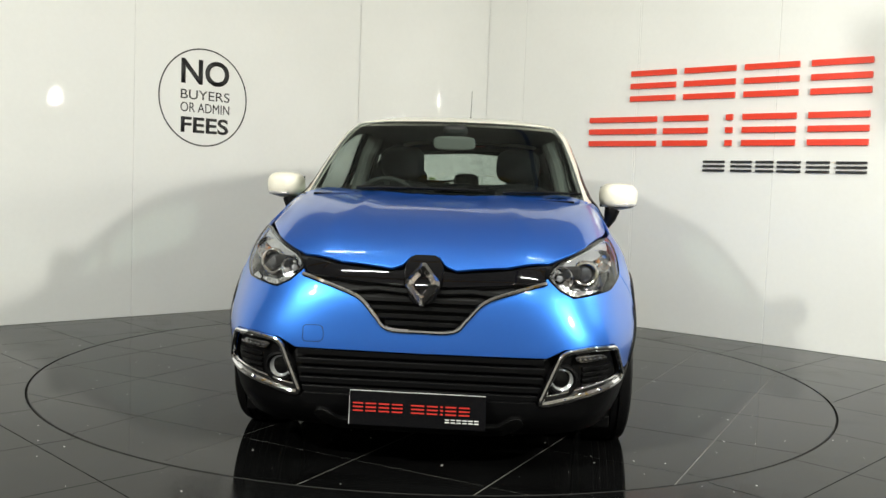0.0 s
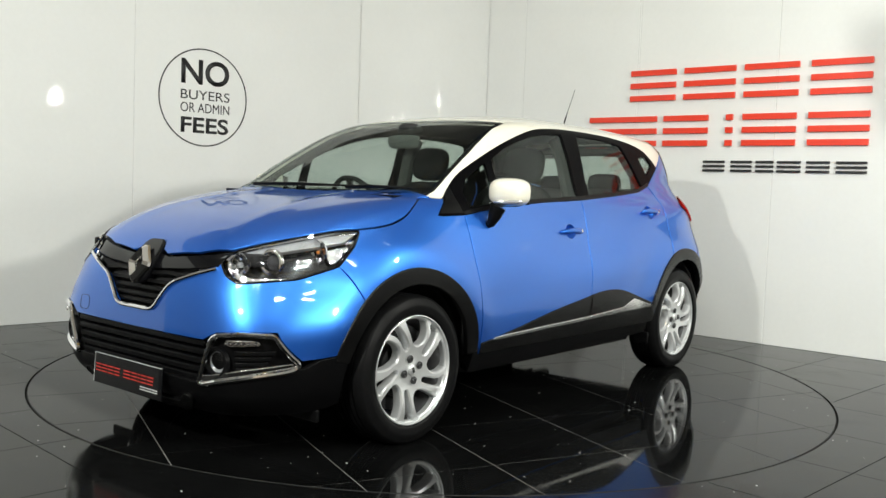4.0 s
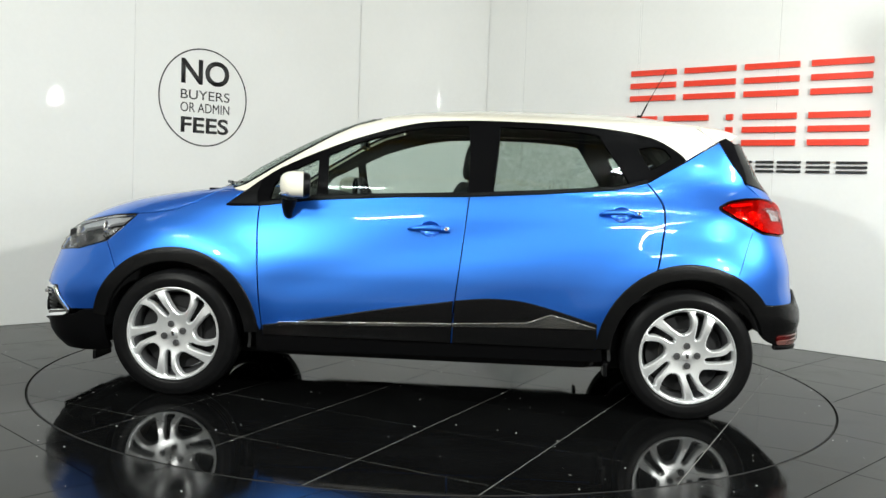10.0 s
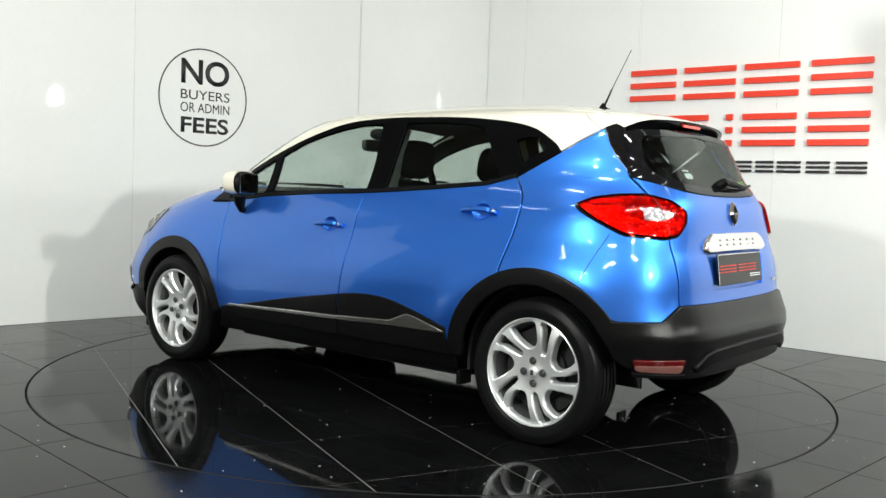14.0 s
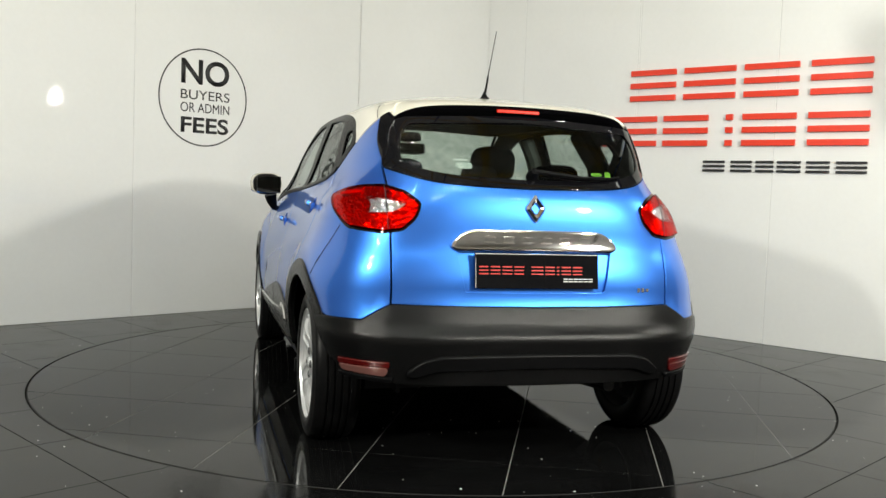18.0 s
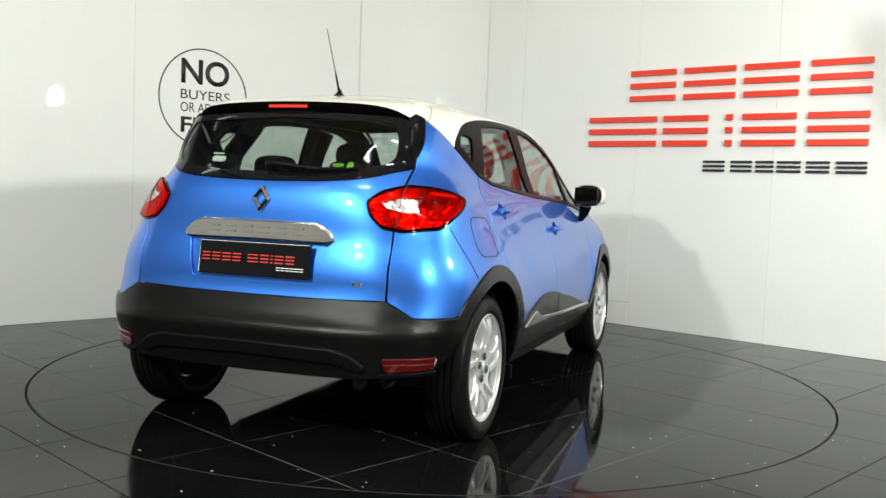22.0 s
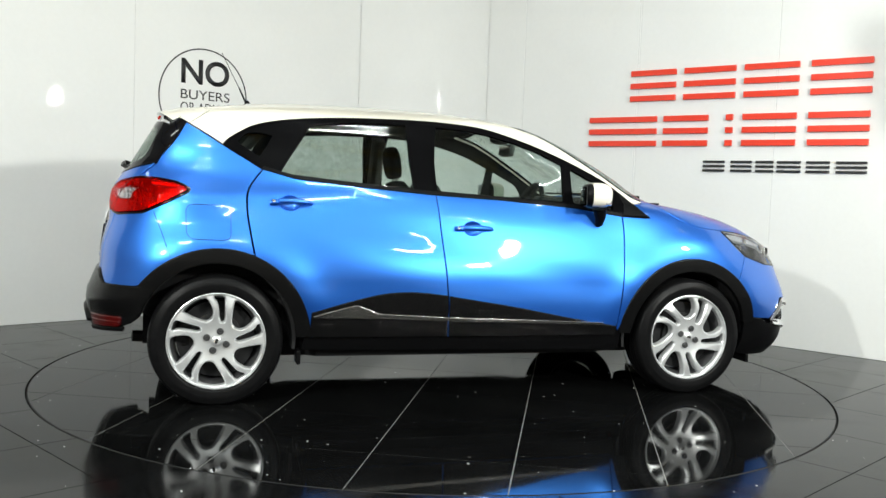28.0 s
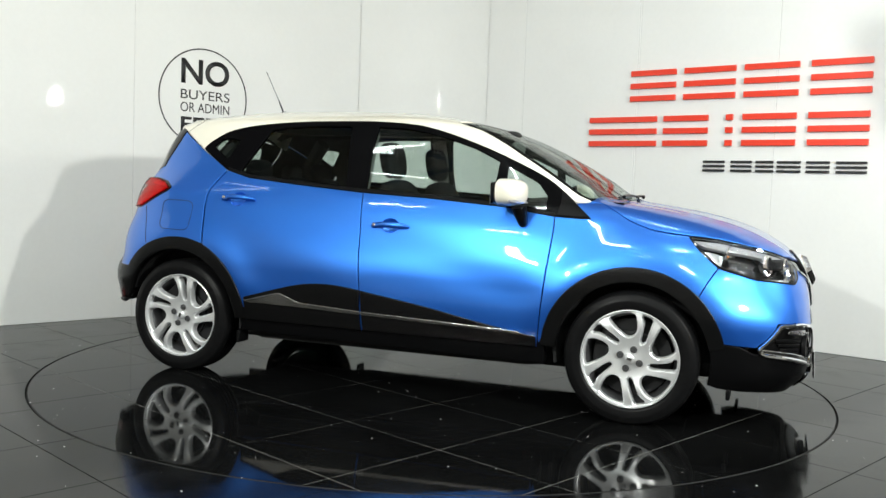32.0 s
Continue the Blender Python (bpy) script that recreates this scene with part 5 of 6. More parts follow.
def lozenge(parent, p, n, hw, hh, deep):
    """A plain chrome diamond frame with a ridge."""
    bm = bmesh.new()
    rings = []
    for k, z in ((1.0, 0.0), (0.95, deep * 0.35), (0.72, deep), (0.46, deep * 0.35), (0.42, 0.0)):
        ring = []
        for a in range(4):
            x, y = ((hw, 0), (0, hh), (-hw, 0), (0, -hh))[a]
            x2, y2 = ((hw, 0), (0, hh), (-hw, 0), (0, -hh))[(a + 1) % 4]
            for t in (0.10, 0.90):
                ring.append(bm.verts.new(((x + (x2 - x) * t) * k, (y + (y2 - y) * t) * k, z)))
        rings.append(ring)
    for a, b in zip(rings, rings[1:]):
        for i in range(8):
            bm.faces.new((a[i], a[(i + 1) % 8], b[(i + 1) % 8], b[i]))
    bmesh.ops.recalc_face_normals(bm, faces=bm.faces[:])
    bmesh.ops.transform(bm, matrix=facing(p, n), verts=bm.verts[:])
    return part("badge", bm, BADGE, parent, "chrome diamond badge")


hs = both([("f", 0.0, 0.846), ("f", 0.048, 0.845), ("f", 0.070, 0.805), ("f", 0.060, 0.74), ("f", 0.035, 0.682), ("f", 0.0, 0.672)])
skin("badge_base", "front", [rounded(loop("front", hs), 1)], GLOSS_BLACK, grille, "gloss black badge base", off=0.010, thick=0.05, lip=0.008)
p, n = on_skin("front", 0.0, 0.742, 0.012)
lozenge(grille, p, n, 0.076, 0.097, 0.030)

# lower grille
LG = both([("f", 0.0, 0.489), ("f", 0.476, 0.492), ("f", 0.515, 0.44), ("f", 0.452, 0.306), ("f", 0.0, 0.312)])
lower_grille = skin("lower_grille", "front", [loop("front", LG)], DARK, car, "black lower grille with four slats", off=-0.055)[0]
for z, w in ((0.472, 0.47), (0.436, 0.475), (0.399, 0.468), (0.362, 0.462), (0.328, 0.452)):
    sl = both([("f", 0.0, z + 0.008), ("f", w, z + 0.008), ("f", w, z - 0.008), ("f", 0.0, z - 0.008)])
    skin("slat", "front", [loop("front", sl, 0.04)], BLACK, lower_grille, "", off=-0.012, thick=0.035, lip=0.004, step=0.04)


def plate(parent, m, w, h):
    """A black show plate with rows of plain bars; m: middle, x along, y up, z out."""
    bm = bm_box(w, h, 0.008, (0, 0, 0), 0.003)
    bmesh.ops.transform(bm, matrix=m, verts=bm.verts[:])
    pl = part("number_plate", bm, GLOSS_BLACK, parent, "black show plate with red and white bars")
    widths = (0.038, 0.040, 0.040, 0.040, 0.0, 0.050, 0.040, 0.010, 0.040, 0.040)
    x = -w / 2 + 0.018
    for q in widths:
        if q == 0.0:
            x += 0.022
            continue
        for yy in (-0.014, 0.0, 0.014):
            bm = bm_box(q, 0.0052, 0.0022, (x + q / 2, yy + 0.002, 0.0045))
            bmesh.ops.transform(bm, matrix=m, verts=bm.verts[:])
            part("red_bar", bm, RED_PRINT, pl)
        x += q + 0.010
    for k in range(6):
        for yy in (-0.005, 0.005):
            bm = bm_box(0.017, 0.0035, 0.0022, (w / 2 - 0.145 + 0.022 * k, yy - 0.036, 0.0045))
            bmesh.ops.transform(bm, matrix=m, verts=bm.verts[:])
            part("white_bar", bm, WHITE_PRINT, pl)
    part("plate_rim", tube([m @ Vector(q) for q in ((-w / 2 + 0.004, -h / 2 + 0.004, 0.004), (-w / 2 + 0.004, h / 2 - 0.004, 0.004), (w / 2 - 0.004, h / 2 - 0.004, 0.004))], 0.0012, 6), WHITE_PRINT, pl, "thin white edge line")
    return pl


plate(car, facing(Vector((2.152, 0.0, 0.278)), (1, 0, 0.06)), 0.52, 0.135)
part("plate_bracket", bm_box(0.03, 0.40, 0.10, (2.128, 0, 0.278), 0.005), BLACK, car)

# headlamps
HEAD = [("s", 1.538, 0.924), ("s", 1.66, 0.916), ("s", 1.78, 0.894), ("f", 0.50, 0.834), ("f", 0.470, 0.787), ("f", 0.52, 0.738), ("f", 0.578, 0.711), ("s", 1.86, 0.733), ("s", 1.692, 0.784), ("s", 1.61, 0.856)]
head_l = rounded(loop("wrap", HEAD), 2)
for sgn, l in ((1, head_l), (-1, head_l * np.array([-1, 1]))):
    lamp = skin("headlamp", "wrap", [l], BULB, car, "clear headlamp with a dark bezel and chrome bowls", off=-0.055, thick=0.01)[0]
    skin("lens", "wrap", [shrink(l, 0.003)], LENS, lamp, "clear curved lens", off=0.002, thick=0.0, inner=LENS, lip=0.0005)
    rim = frame_at("wrap", l)
    part("lamp_seal", tube([Vector(a + b * -0.001) for a, b in zip(rim[0], rim[1])], 0.0045, 6, closed=True), GLOSS_BLACK, lamp)
    for (y, z, r, kind) in ((0.636, 0.806, 0.056, "projector"), (0.532, 0.792, 0.050, "indicator_bowl"), (0.712, 0.846, 0.050, "side_bowl")):
        p, n = on_skin("front", sgn * y, z, -0.022)
        m = facing(p, Vector((1, sgn * 0.30, 0.05)))
        bm = lathe([(r, 0.0), (r * 0.97, 0.006), (r * 0.90, 0.002), (r * 0.72, -0.022), (r * 0.35, -0.034), (0.0, -0.036)], 32, "z")
        bmesh.ops.transform(bm, matrix=m, verts=bm.verts[:])
        bowl = part("reflector_bowl", bm, REFLECTOR if kind == "projector" else FACETS, lamp, "chrome reflector bowl", smooth=True)
        if kind == "projector":
            bm = bmesh.new()
            bmesh.ops.create_uvsphere(bm, u_segments=24, v_segments=12, radius=r * 0.64, matrix=Matrix.Translation((0, 0, -0.014)) @ Matrix.Diagonal((1, 1, 0.7, 1)))
            bmesh.ops.transform(bm, matrix=m, verts=bm.verts[:])
            part("projector_lens", bm, PROJECTOR, bowl, "dark glass projector lens", smooth=True)
            ringp = [m @ Vector((r * 0.80 * math.cos(2 * math.pi * k / 36), r * 0.80 * math.sin(2 * math.pi * k / 36), 0.006)) for k in range(36)]
            part("projector_ring", tube(ringp, 0.0085, 8, closed=True), BADGE, bowl, "chrome ring", smooth=True)
        else:
            bm = bmesh.new()
            bmesh.ops.create_uvsphere(bm, u_segments=14, v_segments=8, radius=r * (0.16 if kind == "side_bowl" else 0.28), matrix=Matrix.Translation((0, 0, -0.012)))
            bmesh.ops.transform(bm, matrix=m, verts=bm.verts[:])
            part("bulb", bm, AMBER if kind == "side_bowl" else LENS_WHITE, bowl, "small amber bulb" if kind == "side_bowl" else "clear bulb", smooth=True)
            for k in range(9):
                bm = bm_box(r * 0.42, r * 0.36, 0.003, (0, 0, 0), 0.001)
                tilt = Matrix.Rotation(radians(-38 + 9 * (k % 3)), 4, "Y")
                bmesh.ops.transform(bm, matrix=m @ Matrix.Rotation(2 * math.pi * k / 9, 4, "Z") @ Matrix.Translation((r * 0.62, 0, -0.010)) @ tilt, verts=bm.verts[:])
                part("facet", bm, REFLECTOR, bowl)
    side = [("s", 1.600, 0.874), ("s", 1.70, 0.858), ("s", 1.715, 0.822), ("s", 1.700, 0.796), ("s", 1.640, 0.842)]
    skin("side_reflector", "wrap", [rounded(loop("wrap", side), 1) * np.array([sgn, 1])], FACETS, lamp, "bright faceted outer reflector", off=-0.030, thick=0.012)
    low_l = [("f", 0.505, 0.765), ("f", 0.535, 0.744), ("f", 0.585, 0.724), ("f", 0.66, 0.722), ("f", 0.70, 0.742), ("f", 0.60, 0.742), ("f", 0.545, 0.760)]
    skin("lower_reflector", "front", [loop("front", low_l) * np.array([sgn, 1])], FACETS, lamp, "bright lower reflector strip", off=-0.026, thick=0.012)
    br = [("s", 1.57, 0.914), ("s", 1.70, 0.906), ("s", 1.79, 0.886), ("f", 0.510, 0.832), ("f", 0.524, 0.812), ("s", 1.80, 0.858), ("s", 1.70, 0.874), ("s", 1.62, 0.888)]
    up = [to_chart("wrap", q) for q in (("s", 1.555, 0.917), ("s", 1.66, 0.910), ("s", 1.78, 0.888), ("f", 0.515, 0.832), ("f", 0.484, 0.800))]
    line = skin_path("wrap", [(sgn * a, b) for a, b in up], -0.004)
    part("chrome_rim", tube(line, 0.004, 6), CHROME, lamp, "thin chrome upper rim", smooth=True)
    bl = loop("wrap", br)
    skin("chrome_brow", "wrap", [bl * np.array([sgn, 1])], BROW, lamp, "satin grey brow strip", off=-0.014, thick=0.02)

# fog lamp surrounds
FOG = [("f", 0.782, 0.408), ("f", 0.742, 0.522), ("f", 0.65, 0.526), ("f", 0.555, 0.513), ("f", 0.530, 0.495), ("f", 0.458, 0.318), ("f", 0.475, 0.312), ("f", 0.77, 0.385)]
fog_l = rounded(loop("front", FOG), 2)
for sgn in (1, -1):
    l = fog_l * np.array([sgn, 1])
    fog = skin("fog_lamp_panel", "front", [l], BLACK, car, "black fog lamp recess in a chrome surround", off=-0.022, thick=0.02)[0]
    rim = frame_at("front", l)
    part("chrome_surround", tube([Vector(a + b * 0.006) for a, b in zip(rim[0], rim[1])], 0.0105, 8, closed=True), CHROME, fog, "chrome fog lamp surround", smooth=True)
    bar_l = [("f", sgn * a, b) for a, b in ((0.470, 0.322), (0.52, 0.328), (0.66, 0.360), (0.772, 0.388), (0.772, 0.408), (0.66, 0.384), (0.52, 0.352), (0.480, 0.345))]
    skin("lower_chrome", "front", [loop("front", bar_l)], CHROME, fog, "wide chrome lower edge", off=0.004, thick=0.014, lip=0.004)
    p, n = on_skin("front", sgn * 0.545, 0.405, -0.022)
    m = facing(p, Vector((1, sgn * 0.12, 0)))
    bm = lathe([(0.062, 0.0), (0.058, 0.018), (0.050, 0.020), (0.046, 0.006), (0.030, -0.012), (0.0, -0.018)], 32, "z")
    bmesh.ops.transform(bm, matrix=m, verts=bm.verts[:])
    part("bezel", bm, BLACK, fog, "round black fog lamp bezel", smooth=True)
    bm = lathe([(0.0, -0.014), (0.026, -0.008), (0.042, 0.006)], 24, "z")
    bmesh.ops.transform(bm, matrix=m, verts=bm.verts[:])
    part("fog_bowl", bm, LENS_WHITE, fog, "pale fog lamp bowl", smooth=True)
    bm = lathe([(0.0, 0.016), (0.024, 0.014), (0.044, 0.008)], 24, "z")
    bmesh.ops.transform(bm, matrix=m, verts=bm.verts[:])
    part("fog_lens", bm, LENS, fog, smooth=True)
    dr = [("f", sgn * a, b) for a, b in ((0.585, 0.497), (0.70, 0.500), (0.712, 0.484), (0.60, 0.474))]
    skin("day_light", "front", [rounded(loop("front", dr), 1)], DARK_CHROME, fog, "clear daytime light strip", off=-0.004, thick=0.012)
    for k in range(6):
        p, n = on_skin("front", sgn * (0.600 + 0.019 * k), 0.486 + 0.001 * k, 0.010)
        bm = lathe([(0.0, 0.003), (0.005, 0.002), (0.0065, -0.004)], 12, "z")
        bmesh.ops.transform(bm, matrix=facing(p, n), verts=bm.verts[:])
        part("led", bm, DARK_CHROME, fog, "small clear diode lens", smooth=True)
    for k in range(4):
        z = 0.452 - 0.022 * k
        gr = [("f", sgn * a, b) for a, b in ((0.625, z), (0.745 - 0.01 * k, z + 0.004), (0.745 - 0.01 * k, z - 0.006), (0.625, z - 0.010))]
        skin("recess_rib", "front", [loop("front", gr)], BLACK, fog, "", off=-0.010, thick=0.012, lip=0.002)
p, n = on_skin("front", -0.43, 0.545, 0.001)
tow = [("f", -0.45, 0.575), ("f", -0.385, 0.577), ("f", -0.37, 0.565), ("f", -0.37, 0.515), ("f", -0.45, 0.513)]
tl = rounded(loop("front", tow), 2)
rim = frame_at("front", tl)
part("towing_cover_gap", tube([Vector(a) for a in rim[0]], 0.0012, 5, closed=True), DARK, car, "fine gap round the towing eye cover")

# ---- the car's rear ----
for sgn in (1, -1):
    l = tail_loop * np.array([sgn, 1])
    tl = skin("tail_lamp", "wrap", [shrink(l, -0.004)], GLOSS_BLACK, car, "red tail lamp with a clear middle and black edge", off=0.004, thick=0.02, lip=0.004)[0]
    cl = [("r", 0.520, 1.046), ("r", 0.60, 1.070), ("r", 0.66, 1.062), ("s", -1.700, 1.040), ("s", -1.706, 1.014), ("r", 0.66, 0.998), ("r", 0.60, 1.000), ("r", 0.548, 1.018)]
    mid = rounded(loop("wrap", cl), 2) * np.array([sgn, 1])
    skin("lamp_bowl", "wrap", [shrink(l, 0.008)], FACETS, tl, "faceted bright lamp bowl", off=0.005, thick=0.004, lip=0.002, step=0.03)
    skin("lens", "wrap", [shrink(l, 0.008), mid], RED_LENS, tl, "red lens", off=0.014, thick=0.0, lip=0.006, step=0.03, inner=RED_LENS)
    skin("reversing_lens", "wrap", [mid], LENS, tl, "clear reversing lens", off=0.0145, thick=0.0, lip=0.001, step=0.03, inner=LENS)
    for a0, a1, z0, z1 in ((-1.50, -1.62, 1.078, 1.090),):
        gl = [("s", a0, z0), ("s", a1, z1), ("s", a1, z1 - 0.012), ("s", a0, z0 - 0.012)]
        skin("lens_rib", "wrap", [rounded(loop("wrap", gl), 1) * np.array([sgn, 1])], SMOKED_RED, tl, "bright red rib", off=0.011, thick=0.004, lip=0.002)
    seam = [on_skin("rear", sgn * 0.594, z, 0.0165)[0] for z in np.linspace(0.945, 1.108, 8)]
    part("lens_gap", tube(seam, 0.0018, 5), DARK, tl)

# chrome handle bar, badge, plate and small marks on the tailgate
bar = both([("r", 0.0, 0.944), ("r", 0.27, 0.943), ("r", 0.312, 0.925), ("r", 0.348, 0.888), ("r", 0.33, 0.877), ("r", 0.0, 0.880)])
chrome_bar = skin("chrome_bar", "rear", [rounded(loop("rear", bar), 1)], CHROME, tailgate, "chrome bar over the rear plate", off=0.024, thick=0.03, lip=0.014)[0]
for k in range(6):
    y = 0.20 - 0.08 * k
    for z0, z1 in ((0.898, 0.904), (0.921, 0.927)):
        q = [("r", y - 0.022, z0), ("r", y + 0.022, z0), ("r", y + 0.022, z1), ("r", y - 0.022, z1)]
        ob = skin("letter_bar", "rear", [loop("rear", q)], BADGE, tailgate, "raised chrome bar", off=0.029, thick=0.003, lip=0.001)[0]
p, n = on_skin("rear", 0.0, 1.042, 0.004)
lozenge(tailgate, p, n, 0.046, 0.062, 0.014)
plate(tailgate, facing(Vector((-1.885, 0.0, 0.793)), (-1, 0, 0.13)), 0.53, 0.142)
for k in range(3):
    p, n = on_skin("rear", -0.455 - 0.020 * k, 0.718, 0.002)
    bm = bm_box(0.013, 0.018 if k < 2 else 0.012, 0.003, (0, 0, 0), 0.001)
    bmesh.ops.transform(bm, matrix=facing(p, n), verts=bm.verts[:])
    part("model_mark", bm, CHROME, tailgate, "small chrome mark")
# rear wiper
p0, n0 = on_skin("rear", -0.005, 1.172, 0.015)
bm = lathe([(0.0, 0.028), (0.016, 0.026), (0.024, 0.0), (0.026, -0.02)], 20, "z")
bmesh.ops.transform(bm, matrix=facing(p0, n0), verts=bm.verts[:])
wiper = part("rear_wiper", bm, BLACK, tailgate, "black rear wiper", smooth=True)
arm = [on_skin("rear", y, z, o)[0] for y, z, o in ((-0.005, 1.172, 0.035), (-0.10, 1.166, 0.033), (-0.22, 1.160, 0.024), (-0.36, 1.168, 0.018))]
part("arm", tube(arm, (0.011, 0.010, 0.007, 0.004), 8), BLACK, wiper, smooth=True)
arm = [on_skin("rear", y, z, 0.012)[0] for y, z in ((-0.08, 1.172), (-0.2, 1.160), (-0.30, 1.162), (-0.40, 1.176))]
part("blade", tube(arm, 0.006, 6), BLACK, wiper)
# stickers inside the rear screen
for y0, y1, z0, z1, m in ((0.315, 0.245, 1.198, 1.222, WHITE_PRINT), (0.322, 0.262, 1.230, 1.236, WHITE_PRINT), (-0.28, -0.33, 1.188, 1.202, mat("green_print", (0.25, 0.55, 0.05), 0.5)), (-0.345, -0.372, 1.182, 1.208, mat("leaf_print", (0.30, 0.62, 0.06), 0.5))):
    q = [("r", y0, z0), ("r", y1, z0), ("r", y1, z1), ("r", y0, z1)]
    skin("sticker", "rear", [rounded(loop("rear", q), 1)], m, tailgate, "small window sticker", off=-0.004, thick=0.001, lip=0.0004, inner=m)

# ---- handles, mirrors, wipers, aerial ----
for doors, cx, cz in ((front_doors, 0.005, 0.906), (rear_doors, -0.955, 1.012)):
    for d, sgn in zip(doors, (1, -1)):
        y = float(side_y(np.array(cx), np.array(cz)))
        _, n = on_skin("side", cx, cz)
        n = Vector((n.x, n.y * sgn, n.z))
        m = facing(Vector((cx, sgn * y, cz)), n)
        # shallow cup behind the opening
        bm = lathe([(0.049, -0.001), (0.046, -0.006), (0.038, -0.015), (0.022, -0.021), (0.0, -0.023)], 32, "z")
        bmesh.ops.transform(bm, matrix=m @ Matrix.Diagonal((1.08, 0.84, 1, 1)), verts=bm.verts[:])
        part("handle_cup", bm, BLUE, d, "shallow blue handle cup", smooth=True)
        bm = bmesh.new()
        rings = []
        for k in range(17):
            t = -1 + k / 8
            w = 0.0145 * (1 - 0.55 * abs(t) ** 3)
            lift = 0.016 + 0.020 * (1 - t * t)
            back = t * sgn > 0.5
            if back:
                w, lift = 0.0135, 0.018
            if abs(t) == 1:
                w, lift = (0.0125, 0.014) if back else (0.004, 0.006)
            rings.append([bm.verts.new((t * (0.100 if back else 0.113), w * math.sin(2 * math.pi * q / 12) - 0.004 * t * t, lift + 0.010 * math.cos(2 * math.pi * q / 12) - 0.004)) for q in range(12)])
        for a, b in zip(rings, rings[1:]):
            for q in range(12):
                bm.faces.new((a[q], a[(q + 1) % 12], b[(q + 1) % 12], b[q]))
        bm.faces.new(rings[0])
        bm.faces.new(rings[-1][::-1])
        bmesh.ops.recalc_face_normals(bm, faces=bm.faces[:])
        bmesh.ops.transform(bm, matrix=m, verts=bm.verts[:])
        handle = part("door_handle", bm, BLUE, d, "blue pull handle", smooth=True)
        bm = lathe([(0.0085, -0.004), (0.0085, 0.0015), (0.006, 0.002), (0.005, 0.0), (0.0, 0.0)], 18, "z")
        bmesh.ops.transform(bm, matrix=m @ Matrix.Translation((0.083 * sgn, -0.001, 0.0245)), verts=bm.verts[:])
        part("key_cap", bm, BADGE, handle, "small chrome cap on the key end", smooth=True)


def blob(rx, ry, rz, m, cut=None, power=2.6):
    """A rounded, boxy egg."""
    bm = bmesh.new()
    bmesh.ops.create_uvsphere(bm, u_segments=36, v_segments=22, radius=1.0)
    for v in bm.verts:
        c = [abs(q) ** (2 / power) * (1 if q >= 0 else -1) for q in v.co]
        v.co = (c[0] * rx, c[1] * ry, c[2] * rz)
    if cut:
        co, no = cut
        res = bmesh.ops.bisect_plane(bm, geom=bm.verts[:] + bm.edges[:] + bm.faces[:], plane_co=co, plane_no=no, clear_outer=True)
        bmesh.ops.holes_fill(bm, edges=[e for e in bm.edges if e.is_boundary])
    bmesh.ops.transform(bm, matrix=m, verts=bm.verts[:])
    return bm


for sgn in (1, -1):
    m = Matrix.Translation((0.668, sgn * 0.882, 1.106)) @ Matrix.Rotation(radians(12 * sgn), 4, "Z")
    mir = part("door_mirror", blob(0.092, 0.096, 0.068, m, ((-0.024, 0, 0), (-1, 0, 0)), 2.9), CREAM, car, "door mirror with a cream cap", smooth=True)
    part("mirror_body", blob(0.074, 0.0945, 0.0675, m @ Matrix.Translation((-0.004, 0, -0.003)), ((-0.052, 0, 0), (-1, 0, 0))), BLACK, mir, "black mirror housing", smooth=True)
    part("mirror_glass", bm_box(0.004, 0.156, 0.106, (-0.058, 0, -0.006), 0.0015, m), DARK_MIRROR, mir, "mirror glass")
    ind = [m @ Vector(q) for q in ((0.083, -0.045 * sgn, -0.048), (0.082, 0.015 * sgn, -0.047), (0.072, 0.058 * sgn, -0.045), (0.046, 0.082 * sgn, -0.042))]
    part("indicator", tube(ind, (0.006, 0.010, 0.011, 0.006), 8), LENS_WHITE, mir, "clear indicator lens", smooth=True)
    part("mirror_foot", tube([(0.718, sgn * 0.850, 1.035), (0.728, sgn * 0.838, 0.990), (0.732, sgn * 0.820, 0.952), (0.730, sgn * 0.795, 0.945)], (0.040, 0.032, 0.021, 0.018), 14), BLACK, mir, "black mirror foot", smooth=True)

for y0, y1, x1 in ((-0.42, 0.20, 0), (0.28, 0.62, 0)):
    pts = [on_skin("front", y, z, o)[0] for y, z, o in ((y0, 1.082, 0.022), (y0 + (y1 - y0) * 0.4, 1.086, 0.026), (y1, 1.094, 0.018))]
    w = part("wiper", tube(pts, (0.010, 0.008, 0.005), 8), BLACK, car, "black windscreen wiper", smooth=True)
    pts = [on_skin("front", y, z, 0.010)[0] for y, z in ((y0 + 0.02, 1.090), ((y0 + y1) / 2, 1.096), (y1 + 0.04, 1.102))]
    part("blade", tube(pts, 0.0055, 6), BLACK, w)
part("scuttle", bm_box(0.10, 1.24, 0.012, (1.155, 0, 1.068), 0.004), BLACK, car, "black scuttle panel under the windscreen")

ax, az = -1.128, float(top_z(np.array(-1.128), np.array(0.0)))
aerial = part("aerial", lathe([(0.0, 0.034), (0.006, 0.030), (0.016, 0.010), (0.030, 0.0), (0.030, -0.006)], 20, "z"), BLACK, car, "black roof aerial", smooth=True)
aerial.matrix_basis = Matrix.Translation((ax, 0.010, az)) @ Matrix.Diagonal((1.3, 0.8, 1, 1))
part("mast", tube([(ax - 0.008, 0.010, az + 0.015), (ax - 0.045, 0.010, az + 0.095), (ax - 0.05, 0.010, az + 0.105), (ax - 0.147, 0.010, az + 0.292)], (0.0055, 0.0045, 0.0022, 0.0018), 8), BLACK, car, "thin aerial rod")

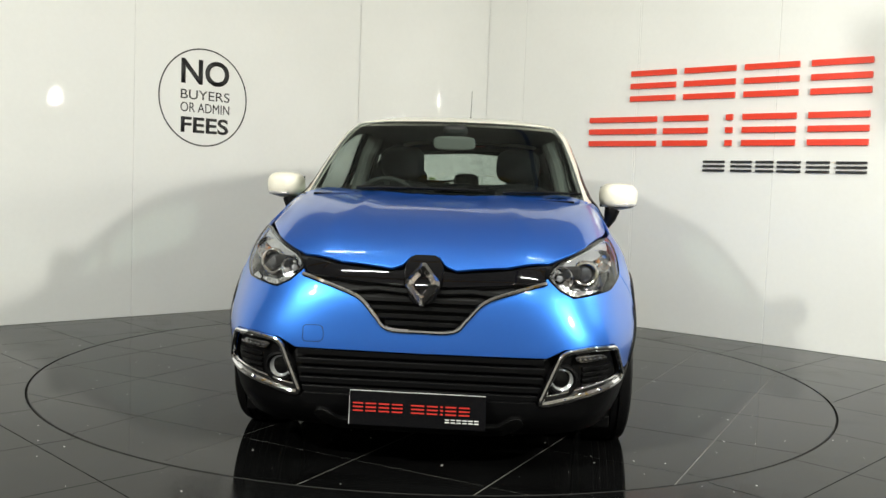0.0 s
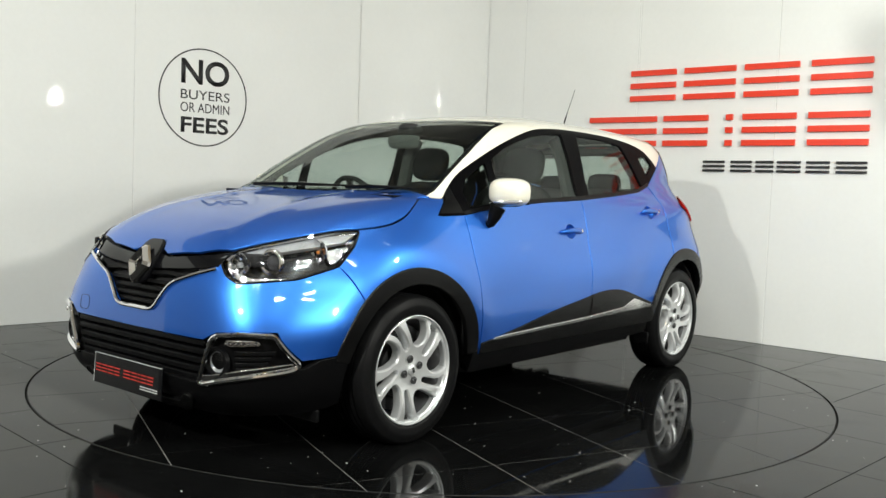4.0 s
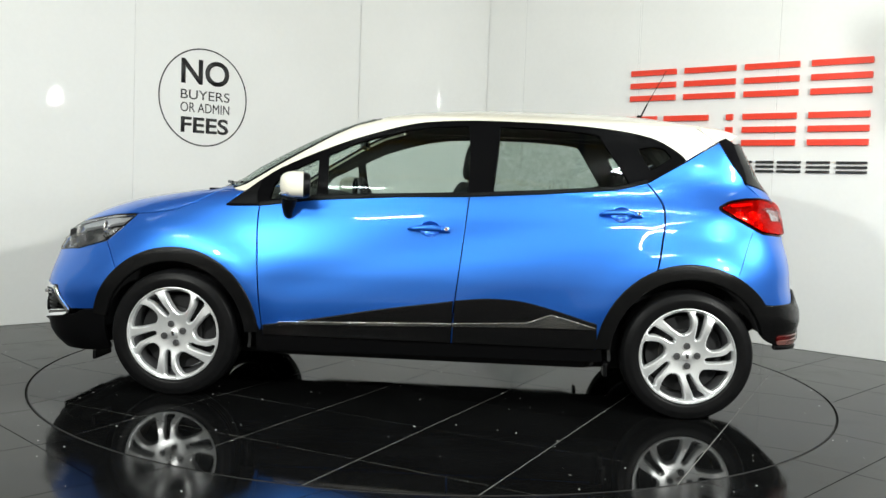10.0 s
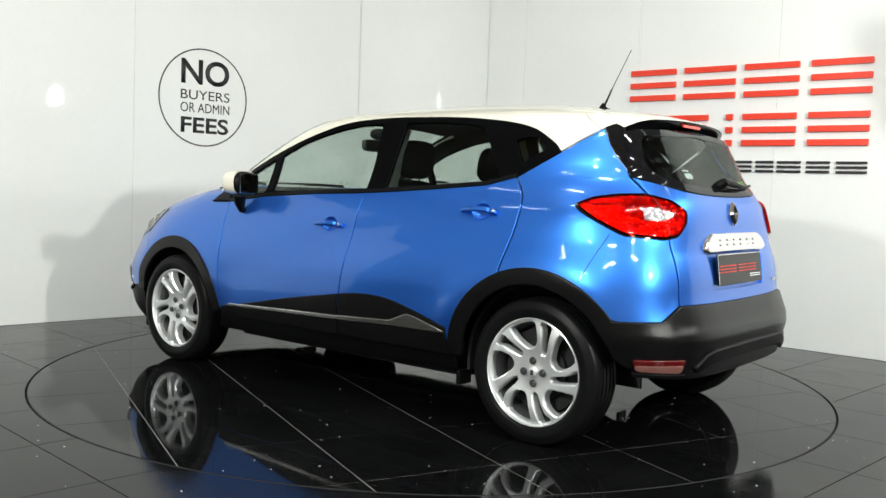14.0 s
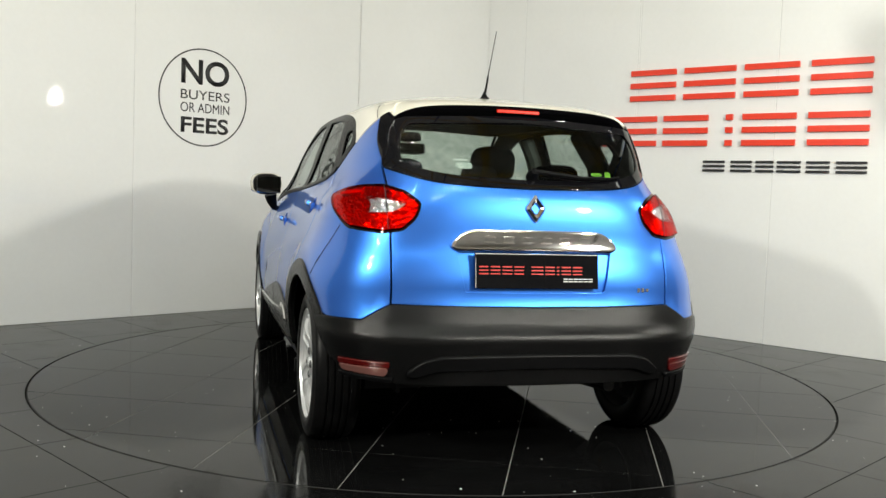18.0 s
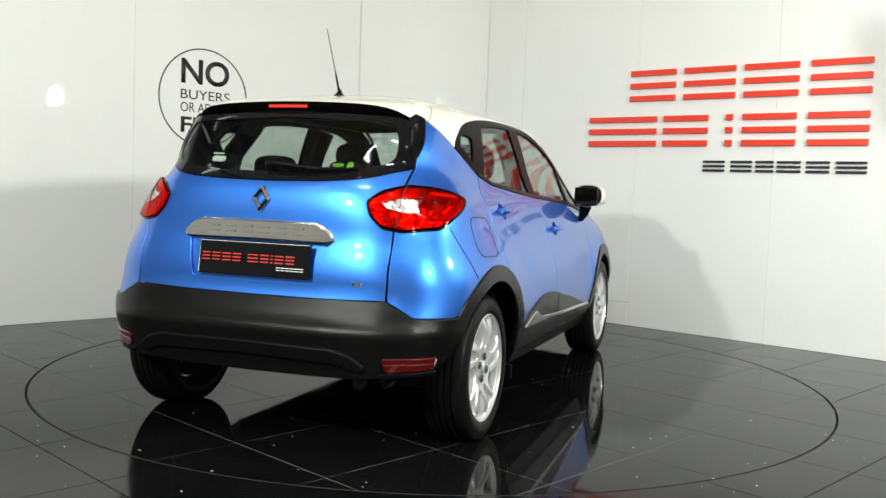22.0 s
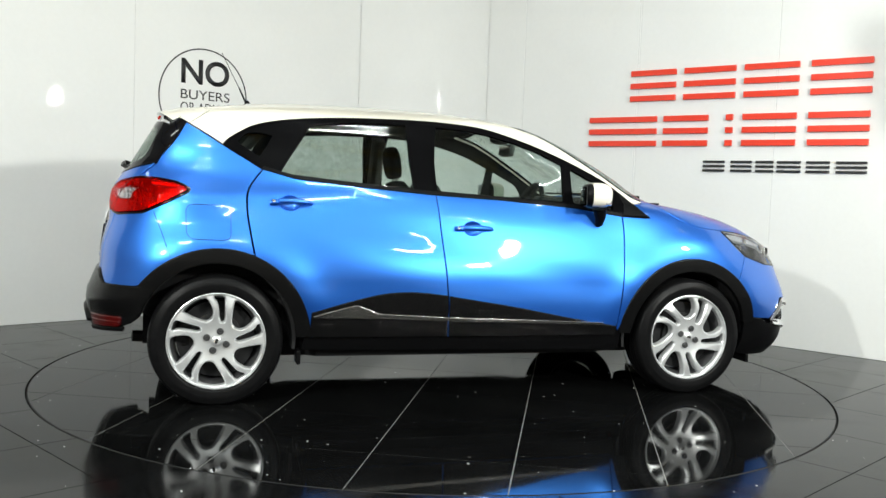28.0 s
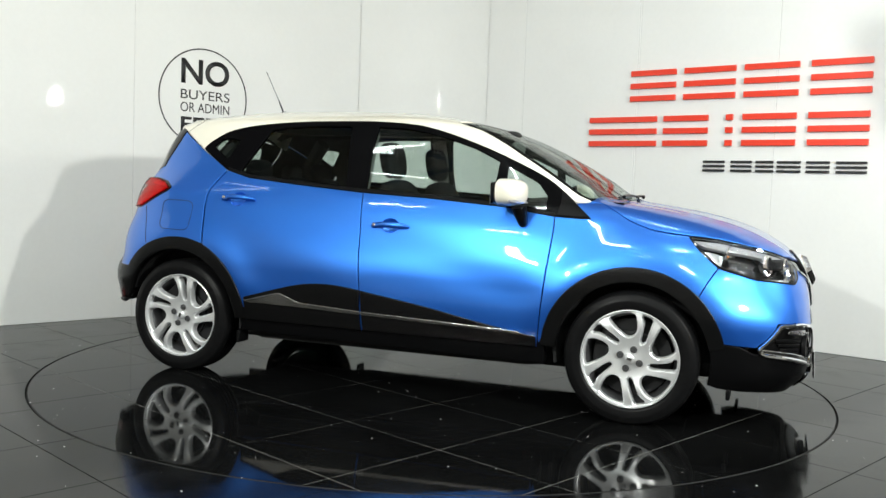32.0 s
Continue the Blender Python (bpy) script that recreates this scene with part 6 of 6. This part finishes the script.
# fine seams on the quarters and the roof's rear corners
for sgn in (1, -1):
    seam = [on_skin("side", x, z, 0.0004)[0] for x, z in ((-1.610, 0.948), (-1.590, 0.90), (-1.569, 0.849), (-1.549, 0.795), (-1.528, 0.739))]
    part("quarter_seam", tube([(p.x, sgn * p.y, p.z) for p in seam], 0.0017, 5), DARK, car, "fine panel seam under the tail lamp")
    seam = [on_skin("side", -1.350 - 0.100 * k / 4, 1.470 - 0.072 * k / 4, 0.0003)[0] for k in range(5)]
    part("roof_seam", tube([(p.x, sgn * p.y, p.z) for p in seam], 0.0011, 5), DASH, car, "fine roof seam")

# fuel flap on the car's right
fl = [("s", -1.245, 0.835), ("s", -1.245, 0.965), ("s", -1.27, 0.990), ("s", -1.44, 0.993), ("s", -1.46, 0.970), ("s", -1.455, 0.85), ("s", -1.43, 0.825), ("s", -1.27, 0.822)]
fl = rounded(loop("wrap", fl), 2) * np.array([-1, 1])
rim = frame_at("wrap", fl)
part("fuel_flap_gap", tube([Vector(a) for a in rim[0]], 0.0016, 5, closed=True), DARK, car, "fine gap round the fuel flap")

# ---- inside the car ----
part("dashboard", blob(0.34, 0.66, 0.16, Matrix.Translation((0.86, 0, 0.93)), power=3.5), DASH, car, "dark dashboard", smooth=True)
wheel_m = Matrix.Translation((0.47, -0.36, 0.985)) @ Matrix.Rotation(radians(-68), 4, "Y")
ringp = [wheel_m @ Vector((0.185 * math.cos(2 * math.pi * k / 40), 0.185 * math.sin(2 * math.pi * k / 40), 0)) for k in range(40)]
sw = part("steering_wheel", tube(ringp, 0.015, 10, closed=True), DASH, car, "black steering wheel", smooth=True)
part("hub", bm_box(0.10, 0.13, 0.05, (0, 0, 0), 0.015, wheel_m), DASH, sw)
for a in (0, 180, 90):
    part("spoke", bm_box(0.16, 0.035, 0.02, (0.095, 0, 0), 0.004, wheel_m @ Matrix.Rotation(radians(a), 4, "Z")), DASH, sw)


def seat(x, y, w, rake):
    b = part("seat", blob(0.27, w, 0.10, Matrix.Translation((x + 0.22, y, 0.56)), power=4), SEAT, car, "dark fabric seat", smooth=True)
    part("backrest", blob(0.075, w * 0.98, 0.31, Matrix.Translation((x - 0.07, y, 0.85)) @ Matrix.Rotation(radians(rake), 4, "Y"), power=3.6), SEAT, b, smooth=True)
    return b


for y in (0.36, -0.36):
    b = seat(-0.02, y, 0.25, -14)
    part("headrest", blob(0.045, 0.135, 0.105, Matrix.Translation((-0.185, y, 1.265)) @ Matrix.Rotation(radians(-10), 4, "Y"), power=3.2), SEAT, b, smooth=True)
    for q in (-0.05, 0.05):
        part("headrest_post", tube([(-0.15, y + q, 1.10), (-0.18, y + q, 1.22)], 0.006, 8), CHROME, b)
for y in (0.40, 0.0, -0.40):
    b = seat(-0.88, y, 0.21, -16)
    part("headrest", blob(0.045, 0.115 if y else 0.09, 0.065, Matrix.Translation((-1.06, y, 1.185 if y else 1.165)), power=3.2), SEAT, b, smooth=True)
part("parcel_shelf", bm_box(0.50, 1.12, 0.02, (-1.38, 0, 1.06), 0.006), DASH, car, "dark parcel shelf")
mm = Matrix.Translation((0.47, 0.0, 1.365)) @ Matrix.Rotation(radians(8), 4, "Y")
im = part("inner_mirror", blob(0.016, 0.115, 0.038, mm, power=4), LINING, car, "grey inside rear-view mirror", smooth=True)
part("mirror_glass", bm_box(0.003, 0.20, 0.060, (-0.0165, 0, 0), 0.001, mm), REFLECTOR, im)
part("sensor_pod", blob(0.06, 0.07, 0.035, Matrix.Translation((0.42, 0, 1.435))), DASH, im, smooth=True)
for sgn in (1, -1):
    part("pillar_lining", tube([(-0.25, sgn * 0.67, 1.02), (-0.24, sgn * 0.595, 1.30), (-0.24, sgn * 0.54, 1.42)], 0.045, 10), LINING, car)
    part("rear_lining", tube([(-1.20, sgn * 0.60, 1.06), (-1.22, sgn * 0.545, 1.25), (-1.10, sgn * 0.50, 1.40)], 0.05, 10), DASH, car)


motions()
